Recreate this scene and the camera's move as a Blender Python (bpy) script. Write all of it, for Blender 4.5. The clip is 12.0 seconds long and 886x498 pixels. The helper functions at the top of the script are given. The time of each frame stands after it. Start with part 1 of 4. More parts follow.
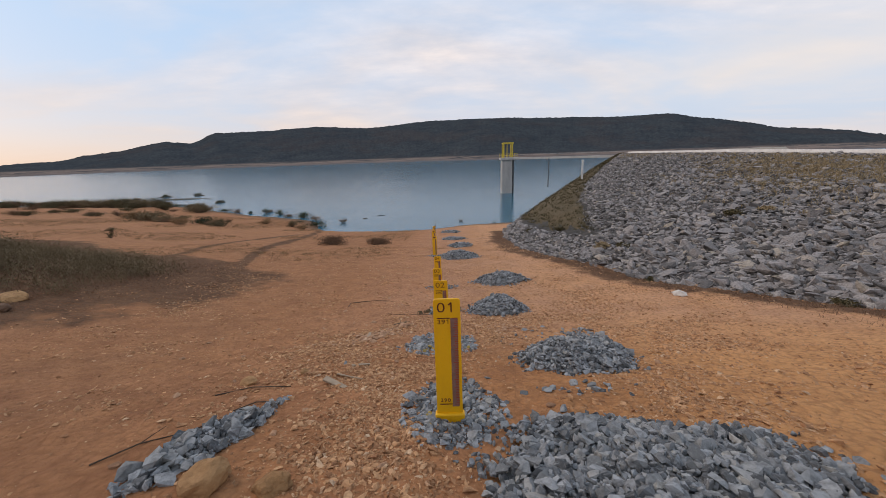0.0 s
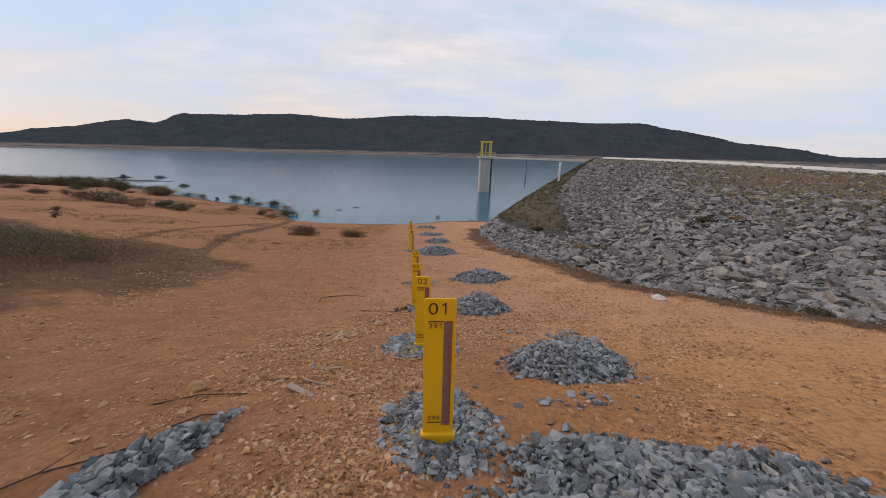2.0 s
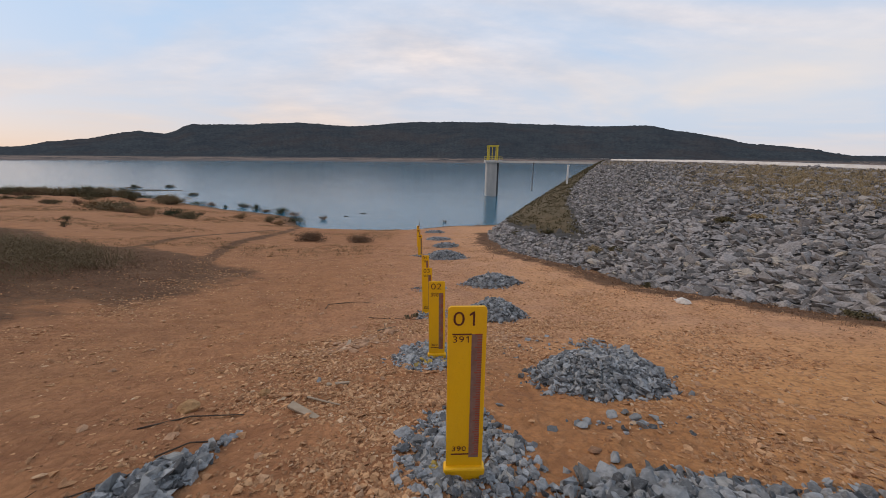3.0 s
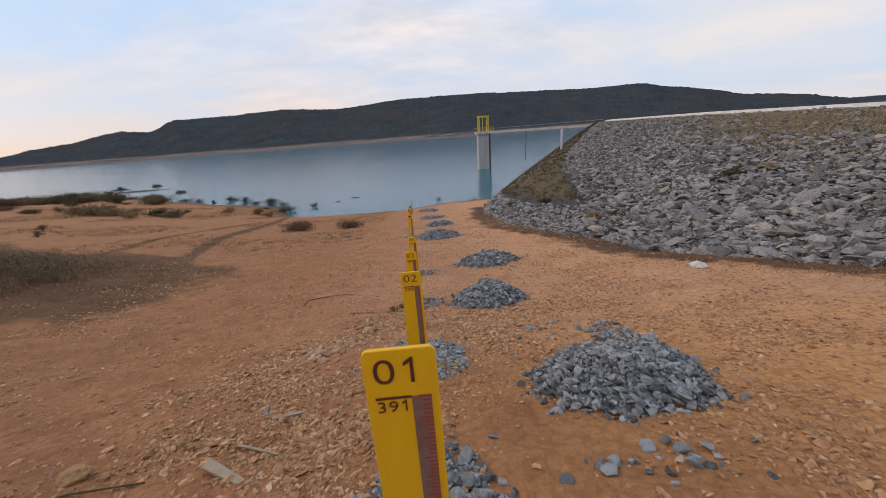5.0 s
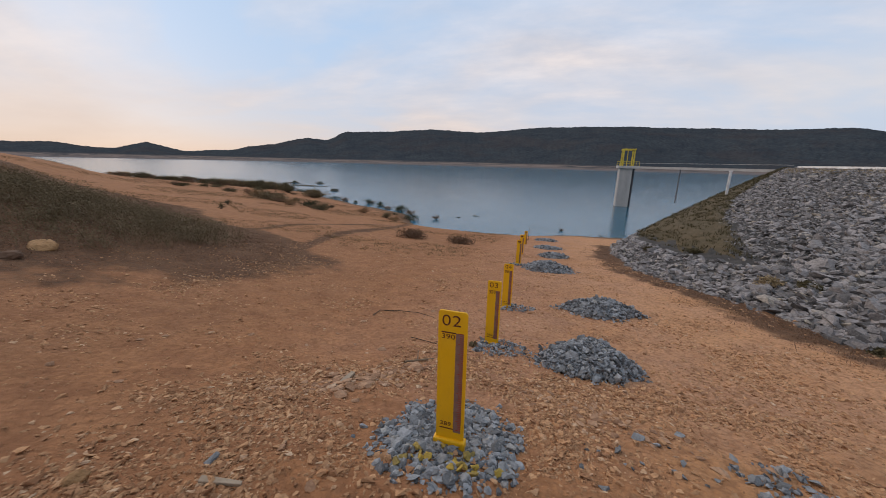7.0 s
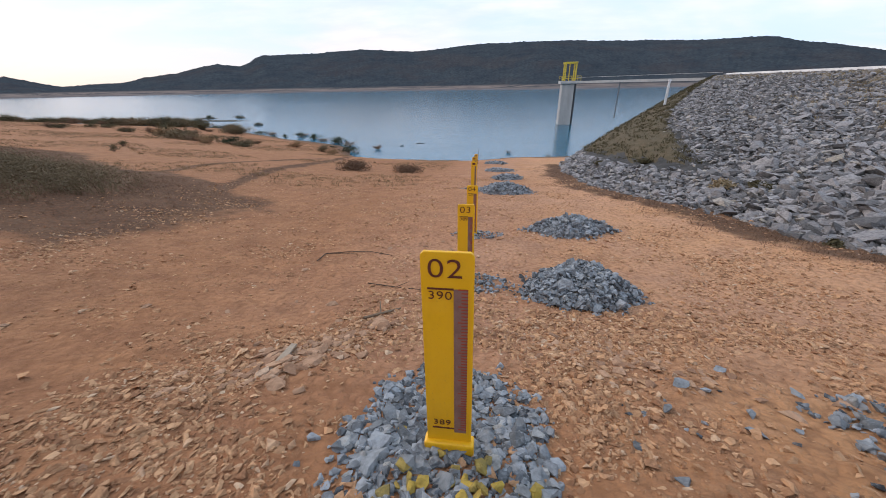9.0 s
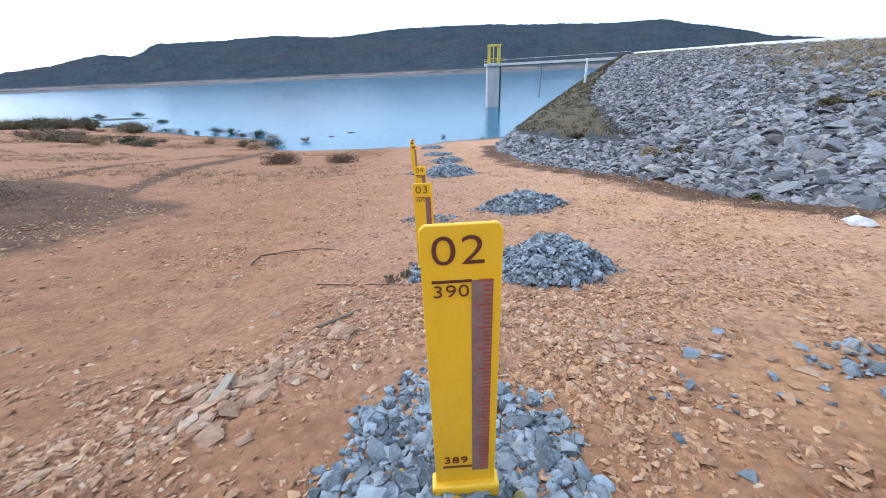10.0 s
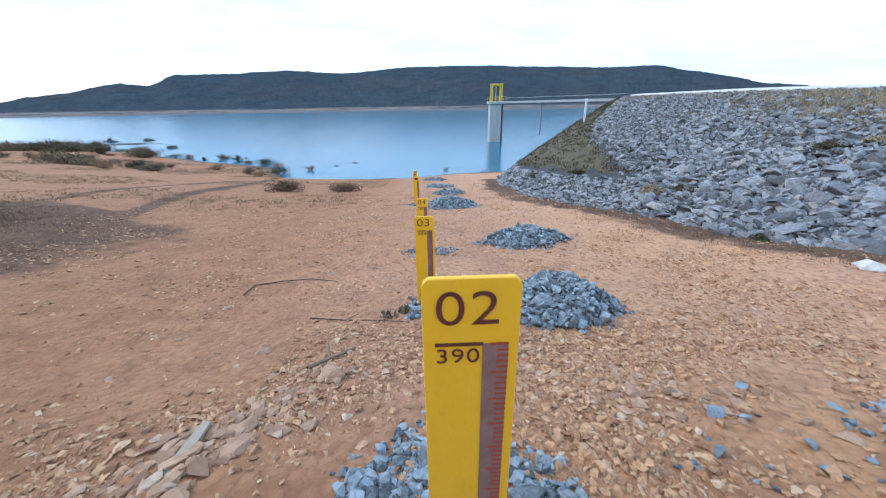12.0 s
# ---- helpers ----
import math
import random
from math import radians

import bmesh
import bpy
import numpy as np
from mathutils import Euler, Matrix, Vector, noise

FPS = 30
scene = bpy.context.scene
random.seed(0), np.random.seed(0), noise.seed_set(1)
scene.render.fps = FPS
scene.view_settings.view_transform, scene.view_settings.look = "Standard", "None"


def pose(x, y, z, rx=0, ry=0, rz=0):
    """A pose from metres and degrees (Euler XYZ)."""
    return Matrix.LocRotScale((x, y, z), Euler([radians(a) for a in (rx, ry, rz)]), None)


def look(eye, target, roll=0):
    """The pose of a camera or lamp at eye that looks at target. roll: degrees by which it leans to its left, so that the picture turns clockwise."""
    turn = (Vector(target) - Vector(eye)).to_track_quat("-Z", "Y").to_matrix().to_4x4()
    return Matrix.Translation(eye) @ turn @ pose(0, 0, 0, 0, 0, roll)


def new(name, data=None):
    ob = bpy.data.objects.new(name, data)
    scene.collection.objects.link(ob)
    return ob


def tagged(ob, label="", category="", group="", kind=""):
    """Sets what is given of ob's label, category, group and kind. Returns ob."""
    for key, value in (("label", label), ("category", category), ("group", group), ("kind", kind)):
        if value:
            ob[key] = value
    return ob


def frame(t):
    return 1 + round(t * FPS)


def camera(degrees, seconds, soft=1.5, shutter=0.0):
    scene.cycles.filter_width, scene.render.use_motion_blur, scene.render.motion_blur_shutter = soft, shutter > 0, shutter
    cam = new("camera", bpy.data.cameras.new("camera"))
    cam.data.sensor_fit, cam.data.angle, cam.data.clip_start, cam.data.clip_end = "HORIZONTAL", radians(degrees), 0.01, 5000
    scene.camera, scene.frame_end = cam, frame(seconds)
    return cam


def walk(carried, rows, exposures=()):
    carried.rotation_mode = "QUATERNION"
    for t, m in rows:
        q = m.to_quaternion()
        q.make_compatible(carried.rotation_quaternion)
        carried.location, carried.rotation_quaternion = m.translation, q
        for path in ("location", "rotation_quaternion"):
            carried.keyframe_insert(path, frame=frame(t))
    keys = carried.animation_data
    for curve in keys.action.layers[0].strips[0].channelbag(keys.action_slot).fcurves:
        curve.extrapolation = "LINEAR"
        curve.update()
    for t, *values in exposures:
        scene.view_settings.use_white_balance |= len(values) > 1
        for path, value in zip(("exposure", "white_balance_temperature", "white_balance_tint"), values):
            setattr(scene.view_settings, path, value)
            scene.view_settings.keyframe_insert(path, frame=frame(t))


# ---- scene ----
cam = camera(102.0, 12.0, soft=0.6, shutter=0.35)

PATH = [
    (0, (0.04, -3.301, 2.76), (0.009, -1.366, 2.253), -2.0),
    (0.5, (0.034, -3.272, 2.736), (0.023, -1.343, 2.21), -0.5),
    (1, (-0.013, -3.183, 2.71), (0.043, -1.266, 2.142), -0.8),
    (1.5, (-0.091, -2.989, 2.633), (-0.066, -1.063, 2.094), -0.4),
    (2, (-0.147, -2.728, 2.551), (-0.035, -0.802, 2.025), 1.4),
    (2.5, (-0.237, -2.467, 2.483), (-0.013, -0.555, 1.943), -1.5),
    (3, (-0.255, -2.252, 2.367), (-0.181, -0.317, 1.869), 0.4),
    (3.2, (-0.233, -2.147, 2.359), (-0.134, -0.214, 1.855), 1.1),
    (4.8, (0.082, -1.203, 2.135), (0.171, 0.692, 1.502), -1.9),
    (5, (0.15, -1.12, 2.107), (0.222, 0.781, 1.49), -4.3),
    (5.2, (0.238, -1.047, 2.092), (0.213, 0.869, 1.518), -2.5),
    (5.5, (0.391, -0.804, 2.003), (0.064, 1.078, 1.412), -0.0),
    (5.7, (0.486, -0.597, 1.941), (0.121, 1.271, 1.326), -0.6),
    (6, (0.503, -0.312, 1.801), (0.213, 1.606, 1.312), -0.4),
    (6.2, (0.576, -0.232, 1.801), (0.148, 1.662, 1.321), -2.7),
    (6.5, (0.59, 0.085, 1.681), (-0.031, 1.928, 1.216), -1.6),
    (6.7, (0.619, 0.256, 1.688), (0.008, 2.106, 1.238), 0.7),
    (8.3, (0.319, 1.393, 1.317), (-0.043, 3.232, 0.62), -2.5),
    (8.5, (0.253, 1.507, 1.256), (-0.104, 3.349, 0.565), -2.6),
    (9, (0.065, 1.766, 1.119), (-0.192, 3.567, 0.287), -1.0),
    (9.5, (-0.134, 2.065, 0.908), (-0.271, 3.871, 0.062), -1.8),
    (10, (-0.23, 2.29, 0.82), (-0.173, 4.077, -0.077), -2.5),
    (10.5, (-0.218, 2.447, 0.754), (-0.066, 4.216, -0.166), -0.8),
    (11, (-0.2, 2.474, 0.749), (-0.038, 4.245, -0.167), -0.1),
    (11.5, (-0.207, 2.47, 0.76), (-0.097, 4.257, -0.131), -1.0),
    (12, (-0.243, 2.483, 0.805), (-0.177, 4.338, 0.061), -0.9),
]
EXPOSURES = [(0, 0.14, 7350, 17), (0.5, 0.05, 7350, 17), (1.0, 0.12, 7350, 17), (2.0, 0.12, 7350, 17), (2.5, 0.06, 7350, 17), (5.0, 0.18, 7300, 17), (5.6, 0.08, 7250, 17), (6.5, 0.02, 7250, 17), (8.5, 0.28, 7150, 17), (9.0, 0.56, 6600, 14), (9.5, 1.0, 5900, 9), (10.1, 1.27, 5500, 6), (11.0, 1.17, 5450, 5), (12, 1.1, 5250, 3)]
walk(cam, [(t, look(eye, target, roll)) for t, eye, target, roll in PATH], EXPOSURES)

# ---- sky and sun ----
SUN_AZ, SUN_EL = -62.0, 14.0          # degrees right of straight ahead, above the horizon
world = bpy.data.worlds.new("dusk_sky")
scene.world = world
world.use_nodes = True
wn, wl = world.node_tree.nodes, world.node_tree.links
wn.clear()


def wnode(kind, **values):
    n = wn.new(kind)
    for key, value in values.items():
        n.inputs[key].default_value = value
    return n


def wmath(op, a, b=None, c=None, clamp=False):
    n = wn.new("ShaderNodeMath")
    n.operation, n.use_clamp = op, clamp
    for k, v in enumerate((a, b, c)):
        if v is None:
            continue
        if isinstance(v, (int, float)):
            n.inputs[k].default_value = v
        else:
            wl.new(v, n.inputs[k])
    return n.outputs[0]


def wmix(fac, a, b):
    n = wn.new("ShaderNodeMix")
    n.data_type = "RGBA"
    for k, v in ((0, fac), (6, a), (7, b)):
        if isinstance(v, (int, float, tuple)):
            n.inputs[k].default_value = v
        else:
            wl.new(v, n.inputs[k])
    return n.outputs[2]


sky = wn.new("ShaderNodeTexSky")
sky.sky_type, sky.sun_disc = "NISHITA", False
sky.sun_elevation, sky.sun_rotation = radians(SUN_EL), radians(SUN_AZ)
sky.air_density, sky.dust_density, sky.ozone_density = 1.0, 0.6, 1.5
geo = wn.new("ShaderNodeTexCoord")
sep = wn.new("ShaderNodeSeparateXYZ")
wl.new(geo.outputs["Generated"], sep.inputs[0])
up = wmath("MAXIMUM", sep.outputs[2], 0.0)
den = wmath("ADD", up, 0.16)
flat = wn.new("ShaderNodeCombineXYZ")
wl.new(wmath("DIVIDE", sep.outputs[0], den), flat.inputs[0])
wl.new(wmath("MULTIPLY", wmath("DIVIDE", sep.outputs[1], den), 1.5), flat.inputs[1])
big = wnode("ShaderNodeTexNoise", Scale=0.33, Detail=5.0, Roughness=0.5, Distortion=0.8)
wl.new(flat.outputs[0], big.inputs["Vector"])
fine = wnode("ShaderNodeTexNoise", Scale=1.7, Detail=5.0, Roughness=0.6)
wl.new(flat.outputs[0], fine.inputs["Vector"])
cover = wmath("ADD", wmath("MULTIPLY", big.outputs[0], 0.86), wmath("MULTIPLY", fine.outputs[0], 0.14))
cover = wmath("MULTIPLY_ADD", cover, 5.0, -2.05, clamp=True)
# warm light low in the sky round the sun
sx, sy = math.sin(radians(SUN_AZ)), math.cos(radians(SUN_AZ))
toward = wmath("ADD", wmath("MULTIPLY", sep.outputs[0], sx), wmath("MULTIPLY", sep.outputs[1], sy))
low = wmath("POWER", wmath("SUBTRACT", 1.0, up, clamp=True), 11.0)
glow = wmath("MULTIPLY", wmath("POWER", wmath("MAXIMUM", toward, 0.0), 1.5), low, clamp=True)
shade = wmath("MULTIPLY_ADD", fine.outputs[0], 3.0, -1.0, clamp=True)
bright = wmix(shade, (5.7, 5.9, 6.5, 1), (9.2, 9.2, 9.5, 1))
cloud = wmix(wmath("POWER", wmath("SUBTRACT", 1.0, up, clamp=True), 3.0), bright, (7.0, 6.75, 6.8, 1))
cloud = wmix(wmath("MULTIPLY", glow, 0.75), cloud, (7.5, 6.0, 4.6, 1))
veil = wmix(low, (4.3, 6.6, 9.6, 1), (5.8, 6.6, 7.9, 1))
base = wmix(0.9, sky.outputs[0], veil)
base = wmix(wmath("MULTIPLY", glow, 0.8), base, (7.4, 6.0, 4.8, 1))
total = wmix(wmath("MULTIPLY", cover, 0.85), base, cloud)
# a long cream cloud over the dam
ca, ce = radians(43), radians(9)
flank = wmath("ADD", wmath("MULTIPLY", sep.outputs[0], math.sin(ca)), wmath("MULTIPLY", sep.outputs[1], math.cos(ca)), clamp=True)
rise = wmath("DIVIDE", wmath("SUBTRACT", sep.outputs[2], math.sin(ce)), 0.075)
band_ = wmath("POWER", 2.718, wmath("MULTIPLY", wmath("MULTIPLY", rise, rise), -1.0))
cream = wmath("MULTIPLY", wmath("MULTIPLY", wmath("POWER", flank, 14.0), band_), wmath("MULTIPLY_ADD", big.outputs[0], 2.6, -0.5, clamp=True), clamp=True)
total = wmix(wmath("MULTIPLY", cream, 0.8), total, (8.6, 7.9, 6.9, 1))
back = wnode("ShaderNodeBackground", Strength=0.1)
wl.new(total, back.inputs[0])
wout = wn.new("ShaderNodeOutputWorld")
wl.new(back.outputs[0], wout.inputs[0])

sun_data = bpy.data.lights.new("sun", "SUN")
sun_data.energy, sun_data.angle, sun_data.color = 1.0, radians(25), (1.0, 0.86, 0.72)
sun = new("sun", sun_data)
sun.matrix_world = look((40 * sx, 40 * sy, 40 * math.tan(radians(35))), (0, 0, 0))


# ---- materials ----
class Mat:
    """A small builder for node materials."""

    def __init__(self, name, rough=0.8, metal=0.0, spec=0.3):
        self.m = bpy.data.materials.new(name)
        self.m.use_nodes = True
        self.n, self.l = self.m.node_tree.nodes, self.m.node_tree.links
        self.b = self.n["Principled BSDF"]
        self.b.inputs["Roughness"].default_value = rough
        self.b.inputs["Metallic"].default_value = metal
        self.b.inputs["Specular IOR Level"].default_value = spec
        self.co = self.n.new("ShaderNodeTexCoord").outputs["Object"]

    def place(self):
        return self.n.new("ShaderNodeNewGeometry").outputs["Position"]

    def noise(self, scale, detail=4.0, rough=0.55, at=None, stretch=None):
        t = self.n.new("ShaderNodeTexNoise")
        t.inputs["Scale"].default_value, t.inputs["Detail"].default_value = scale, detail
        t.inputs["Roughness"].default_value = rough
        src = at or self.co
        if stretch:
            mp = self.n.new("ShaderNodeMapping")
            mp.inputs["Scale"].default_value = stretch
            self.l.new(src, mp.inputs[0])
            src = mp.outputs[0]
        self.l.new(src, t.inputs["Vector"])
        return t.outputs[0]

    def cells(self, scale, at=None, feature="F1"):
        t = self.n.new("ShaderNodeTexVoronoi")
        t.feature = feature
        t.inputs["Scale"].default_value = scale
        self.l.new(at or self.co, t.inputs["Vector"])
        return t

    def ramp(self, fac, *stops):
        r = self.n.new("ShaderNodeValToRGB")
        el = r.color_ramp.elements
        while len(el) < len(stops):
            el.new(0.5)
        for e, (p, c) in zip(el, stops):
            e.position = p
            e.color = (c, c, c, 1) if isinstance(c, (int, float)) else (*c, 1)
        self.l.new(fac, r.inputs[0])
        return r.outputs[0]

    def mix(self, fac, a, b, mode="MIX"):
        x = self.n.new("ShaderNodeMix")
        x.data_type, x.blend_type = "RGBA", mode
        for k, v in ((0, fac), (6, a), (7, b)):
            if isinstance(v, (int, float)):
                x.inputs[k].default_value = v
            elif isinstance(v, tuple):
                x.inputs[k].default_value = (*v, 1)
            else:
                self.l.new(v, x.inputs[k])
        return x.outputs[2]

    def height(self, axis=2):
        s = self.n.new("ShaderNodeSeparateXYZ")
        self.l.new(self.place(), s.inputs[0])
        return s.outputs[axis]

    def span(self, value, a, b):
        r = self.n.new("ShaderNodeMapRange")
        r.inputs[1].default_value, r.inputs[2].default_value = a, b
        self.l.new(value, r.inputs[0])
        return r.outputs[0]

    def island(self):
        return self.n.new("ShaderNodeNewGeometry").outputs["Random Per Island"]

    def own(self):
        return self.n.new("ShaderNodeObjectInfo").outputs["Random"]

    def color(self, c):
        if isinstance(c, tuple):
            self.b.inputs["Base Color"].default_value = (*c, 1)
        else:
            self.l.new(c, self.b.inputs["Base Color"])
        return self

    def rough(self, r):
        self.l.new(r, self.b.inputs["Roughness"])
        return self

    def bump(self, h, dist, strength=1.0):
        b = self.n.new("ShaderNodeBump")
        b.inputs["Distance"].default_value, b.inputs["Strength"].default_value = dist, strength
        self.l.new(h, b.inputs["Height"])
        self.l.new(b.outputs[0], self.b.inputs["Normal"])
        return self


def make_dirt():
    m = Mat("orange_dirt", 0.95, spec=0.15)
    at = m.place()
    big = m.noise(0.22, 5, 0.6, at)
    mid = m.noise(1.6, 6, 0.65, at)
    grain = m.noise(28, 6, 0.7, at)
    c = m.ramp(big, (0.3, (0.43, 0.182, 0.072)), (0.52, (0.55, 0.252, 0.098)), (0.72, (0.55, 0.278, 0.118)))
    c = m.mix(m.ramp(mid, (0.42, 0.0), (0.68, 0.75)), c, (0.31, 0.132, 0.062))
    c = m.mix(m.ramp(m.noise(5.5, 4, 0.6, at), (0.55, 0.0), (0.72, 0.5)), c, (0.60, 0.345, 0.19))
    c = m.mix(m.ramp(grain, (0.3, 0.55), (0.55, 0.0)), c, (0.17, 0.085, 0.045))
    sand = m.mix(0.55, m.span(m.height(0), 0.8, 4.5), m.ramp(m.noise(0.5, 4, 0.6, at), (0.3, 0.4), (0.7, 1.0)), "MULTIPLY")
    c = m.mix(sand, c, m.mix(m.ramp(mid, (0.4, 0.0), (0.65, 0.6)), (0.69, 0.342, 0.146), (0.57, 0.266, 0.106)))
    # redder, duller earth on the track's stony side
    red = m.mix(1.0, m.span(m.height(0), 2.2, -0.6), m.ramp(m.noise(0.33, 4, 0.6, at), (0.25, 0.35), (0.6, 0.95)), "MULTIPLY")
    c = m.mix(red, c, m.mix(m.ramp(mid, (0.35, 0.0), (0.7, 1.0)), (0.49, 0.225, 0.108), (0.32, 0.138, 0.068)))
    # darker red-brown earth towards the brushy bank
    dull = m.mix(1.0, m.span(m.height(0), -1.2, -6.0), m.ramp(m.noise(0.45, 5, 0.6, at), (0.25, 0.35), (0.65, 0.8)), "MULTIPLY")
    c = m.mix(dull, c, m.mix(m.ramp(mid, (0.35, 0.0), (0.7, 1.0)), (0.40, 0.195, 0.098), (0.26, 0.120, 0.062)))
    # paler, pinker earth further down the slope
    pink = m.mix(1.0, m.span(m.height(1), 2.0, 5.5), m.ramp(m.noise(0.4, 4, 0.6, at), (0.3, 0.25), (0.65, 0.7)), "MULTIPLY")
    pink = m.mix(1.0, pink, m.span(m.height(0), -4.5, 0.5), "MULTIPLY")
    c = m.mix(pink, c, m.mix(m.ramp(mid, (0.4, 0.0), (0.7, 0.8)), (0.58, 0.325, 0.205), (0.42, 0.225, 0.14)))
    # brown dry litter where dead brush covers the earth; also painted shade along cut edges
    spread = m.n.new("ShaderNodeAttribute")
    spread.attribute_name = "litter_and_shade"
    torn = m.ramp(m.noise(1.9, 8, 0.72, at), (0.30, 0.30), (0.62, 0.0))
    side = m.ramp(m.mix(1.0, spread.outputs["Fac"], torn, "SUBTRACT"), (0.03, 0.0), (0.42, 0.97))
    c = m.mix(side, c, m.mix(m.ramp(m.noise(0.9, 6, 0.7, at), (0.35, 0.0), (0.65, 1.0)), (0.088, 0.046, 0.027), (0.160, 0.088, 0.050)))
    # wet margin of the lake
    wet = m.span(m.height(2), -7.55, -7.95)
    c = m.mix(wet, c, (0.11, 0.075, 0.05))
    clod = m.cells(11, at)
    # crevices between clods: their shade is put into the dirt colour
    c = m.mix(m.ramp(clod.outputs["Distance"], (0.45, 0.0), (0.8, 0.45)), c, (0.24, 0.105, 0.05))
    m.color(c)
    h = m.mix(0.3, m.mix(0.35, m.noise(9, 8, 0.7, at), m.ramp(clod.outputs["Distance"], (0.1, 1.0), (0.7, 0.0))), grain)
    return m.bump(h, 0.11, 1.0).m


def make_stone(name, dark, light, warm, per_object=False, rough=0.85):
    m = Mat(name, rough, spec=0.3)
    r = m.own() if per_object else m.island()
    at = m.place()
    c = m.ramp(r, (0.0, dark), (0.62, light), (0.90, tuple(v * 1.18 for v in light)), (1.0, warm))
    c = m.mix(m.ramp(m.noise(13, 5, 0.6, at), (0.42, 0.0), (0.70, 0.65)), c, tuple(v * 0.7 for v in dark))
    c = m.mix(m.ramp(m.noise(38, 4, 0.6, at), (0.5, 0.0), (0.75, 0.35)), c, tuple(min(1, v * 1.3) for v in light))
    m.color(c)
    return m.bump(m.noise(22, 7, 0.7, at), 0.035, 0.8).m


def make_paint():
    m = Mat("yellow_paint", 0.42, spec=0.45)
    at = m.place()
    dirt = m.ramp(m.noise(6, 6, 0.7, at, (1, 1, 0.35)), (0.5, 0.0), (0.8, 0.45))
    c = m.mix(dirt, (0.80, 0.41, 0.008), (0.60, 0.28, 0.014))
    c = m.mix(m.ramp(m.noise(70, 3, 0.6, at), (0.62, 0.0), (0.75, 0.4)), c, (0.52, 0.27, 0.03))
    m.color(c).rough(m.ramp(m.noise(14, 4, 0.5, at), (0.3, 0.32), (0.7, 0.6)))
    return m.bump(m.noise(30, 5, 0.6, at), 0.004, 0.5).m


def make_plain(name, a, b, scale, rough=0.7, metal=0.0, spec=0.3, dist=0.01, stretch=None):
    m = Mat(name, rough, metal, spec)
    at = m.place()
    n = m.noise(scale, 6, 0.65, at, stretch)
    m.color(m.mix(m.ramp(n, (0.35, 0.0), (0.68, 1.0)), a, b))
    return m.bump(m.noise(scale * 5, 5, 0.6, at, stretch), dist, 0.5).m


def make_water():
    m = Mat("lake_water", 0.06, spec=0.5)
    at = m.place()
    m.b.inputs["IOR"].default_value = 1.33
    far = m.noise(0.03, 4, 0.6, at, (0.5, 1.6, 1))
    m.color(m.mix(m.ramp(far, (0.3, 0.0), (0.7, 1.0)), (0.011, 0.102, 0.160), (0.014, 0.114, 0.178)))
    m.rough(m.ramp(far, (0.3, 0.12), (0.7, 0.14)))
    h = m.mix(0.5, m.noise(1.6, 5, 0.6, at, (0.6, 1.3, 1)), m.noise(0.35, 4, 0.6, at, (0.6, 1.3, 1)))
    return m.bump(h, 0.12, 0.5).m


def make_hill():
    m = Mat("wooded_hill", 1.0, spec=0.0)
    at = m.place()
    n = m.noise(0.02, 6, 0.7, at)
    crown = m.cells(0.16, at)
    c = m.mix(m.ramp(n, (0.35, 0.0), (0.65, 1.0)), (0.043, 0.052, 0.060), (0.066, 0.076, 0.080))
    # shade between the tree crowns, painted as darker colour
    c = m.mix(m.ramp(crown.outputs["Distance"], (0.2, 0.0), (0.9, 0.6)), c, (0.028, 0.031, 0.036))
    brown = m.ramp(m.noise(0.006, 4, 0.6, at), (0.5, 0.0), (0.62, 0.22))
    c = m.mix(brown, c, (0.085, 0.055, 0.045))
    bare = m.ramp(m.noise(0.05, 5, 0.7, at, (0.25, 1, 3)), (0.35, 0.0), (0.55, 1.0))
    shore = m.mix(1.0, m.span(m.height(2), 0.5, -2.5), bare, "MULTIPLY")
    c = m.mix(shore, c, (0.22, 0.17, 0.145))
    strand = m.span(m.height(2), -5.4, -6.6)
    c = m.mix(strand, c, (0.15, 0.13, 0.125))
    m.color(c)
    return m.bump(crown.outputs["Distance"], 2.0, 0.35).m


DIRT = make_dirt()
BLUE_GRAVEL = make_stone("blue_grey_gravel", (0.066, 0.068, 0.070), (0.322, 0.330, 0.334), (0.40, 0.375, 0.33))
BLUE_STONE = make_stone("blue_grey_stone", (0.115, 0.118, 0.118), (0.285, 0.290, 0.288), (0.35, 0.325, 0.285), True)
RIPRAP = make_stone("riprap_stone", (0.075, 0.068, 0.064), (0.30, 0.272, 0.257), (0.40, 0.33, 0.25))
RIPRAP_OWN = make_stone("riprap_block", (0.09, 0.082, 0.077), (0.29, 0.264, 0.25), (0.38, 0.31, 0.24), True)
TAN_PEBBLE = make_stone("tan_pebble", (0.29, 0.130, 0.06), (0.55, 0.305, 0.155), (0.66, 0.47, 0.31))
TAN_STONE = make_stone("tan_stone", (0.29, 0.150, 0.083), (0.46, 0.265, 0.155), (0.57, 0.39, 0.26), True)
CLOD = make_stone("orange_clod", (0.30, 0.135, 0.065), (0.56, 0.30, 0.150), (0.62, 0.40, 0.25), rough=0.95)
YELLOW_STONE = make_stone("paint_splashed_stone", (0.27, 0.20, 0.07), (0.50, 0.33, 0.06), (0.36, 0.32, 0.24), True)
WHITE_STONE = make_plain("white_lump", (0.66, 0.62, 0.57), (0.42, 0.36, 0.31), 7, 0.8)
YELLOW = make_paint()
INK = make_plain("dark_red_ink", (0.10, 0.022, 0.012), (0.14, 0.035, 0.02), 20, 0.6)
SCALE = make_plain("brown_scale_strip", (0.20, 0.10, 0.075), (0.27, 0.15, 0.12), 14, 0.6)
TICK = make_plain("red_tick_paint", (0.36, 0.055, 0.02), (0.30, 0.05, 0.025), 20, 0.6)
WATER = make_water()
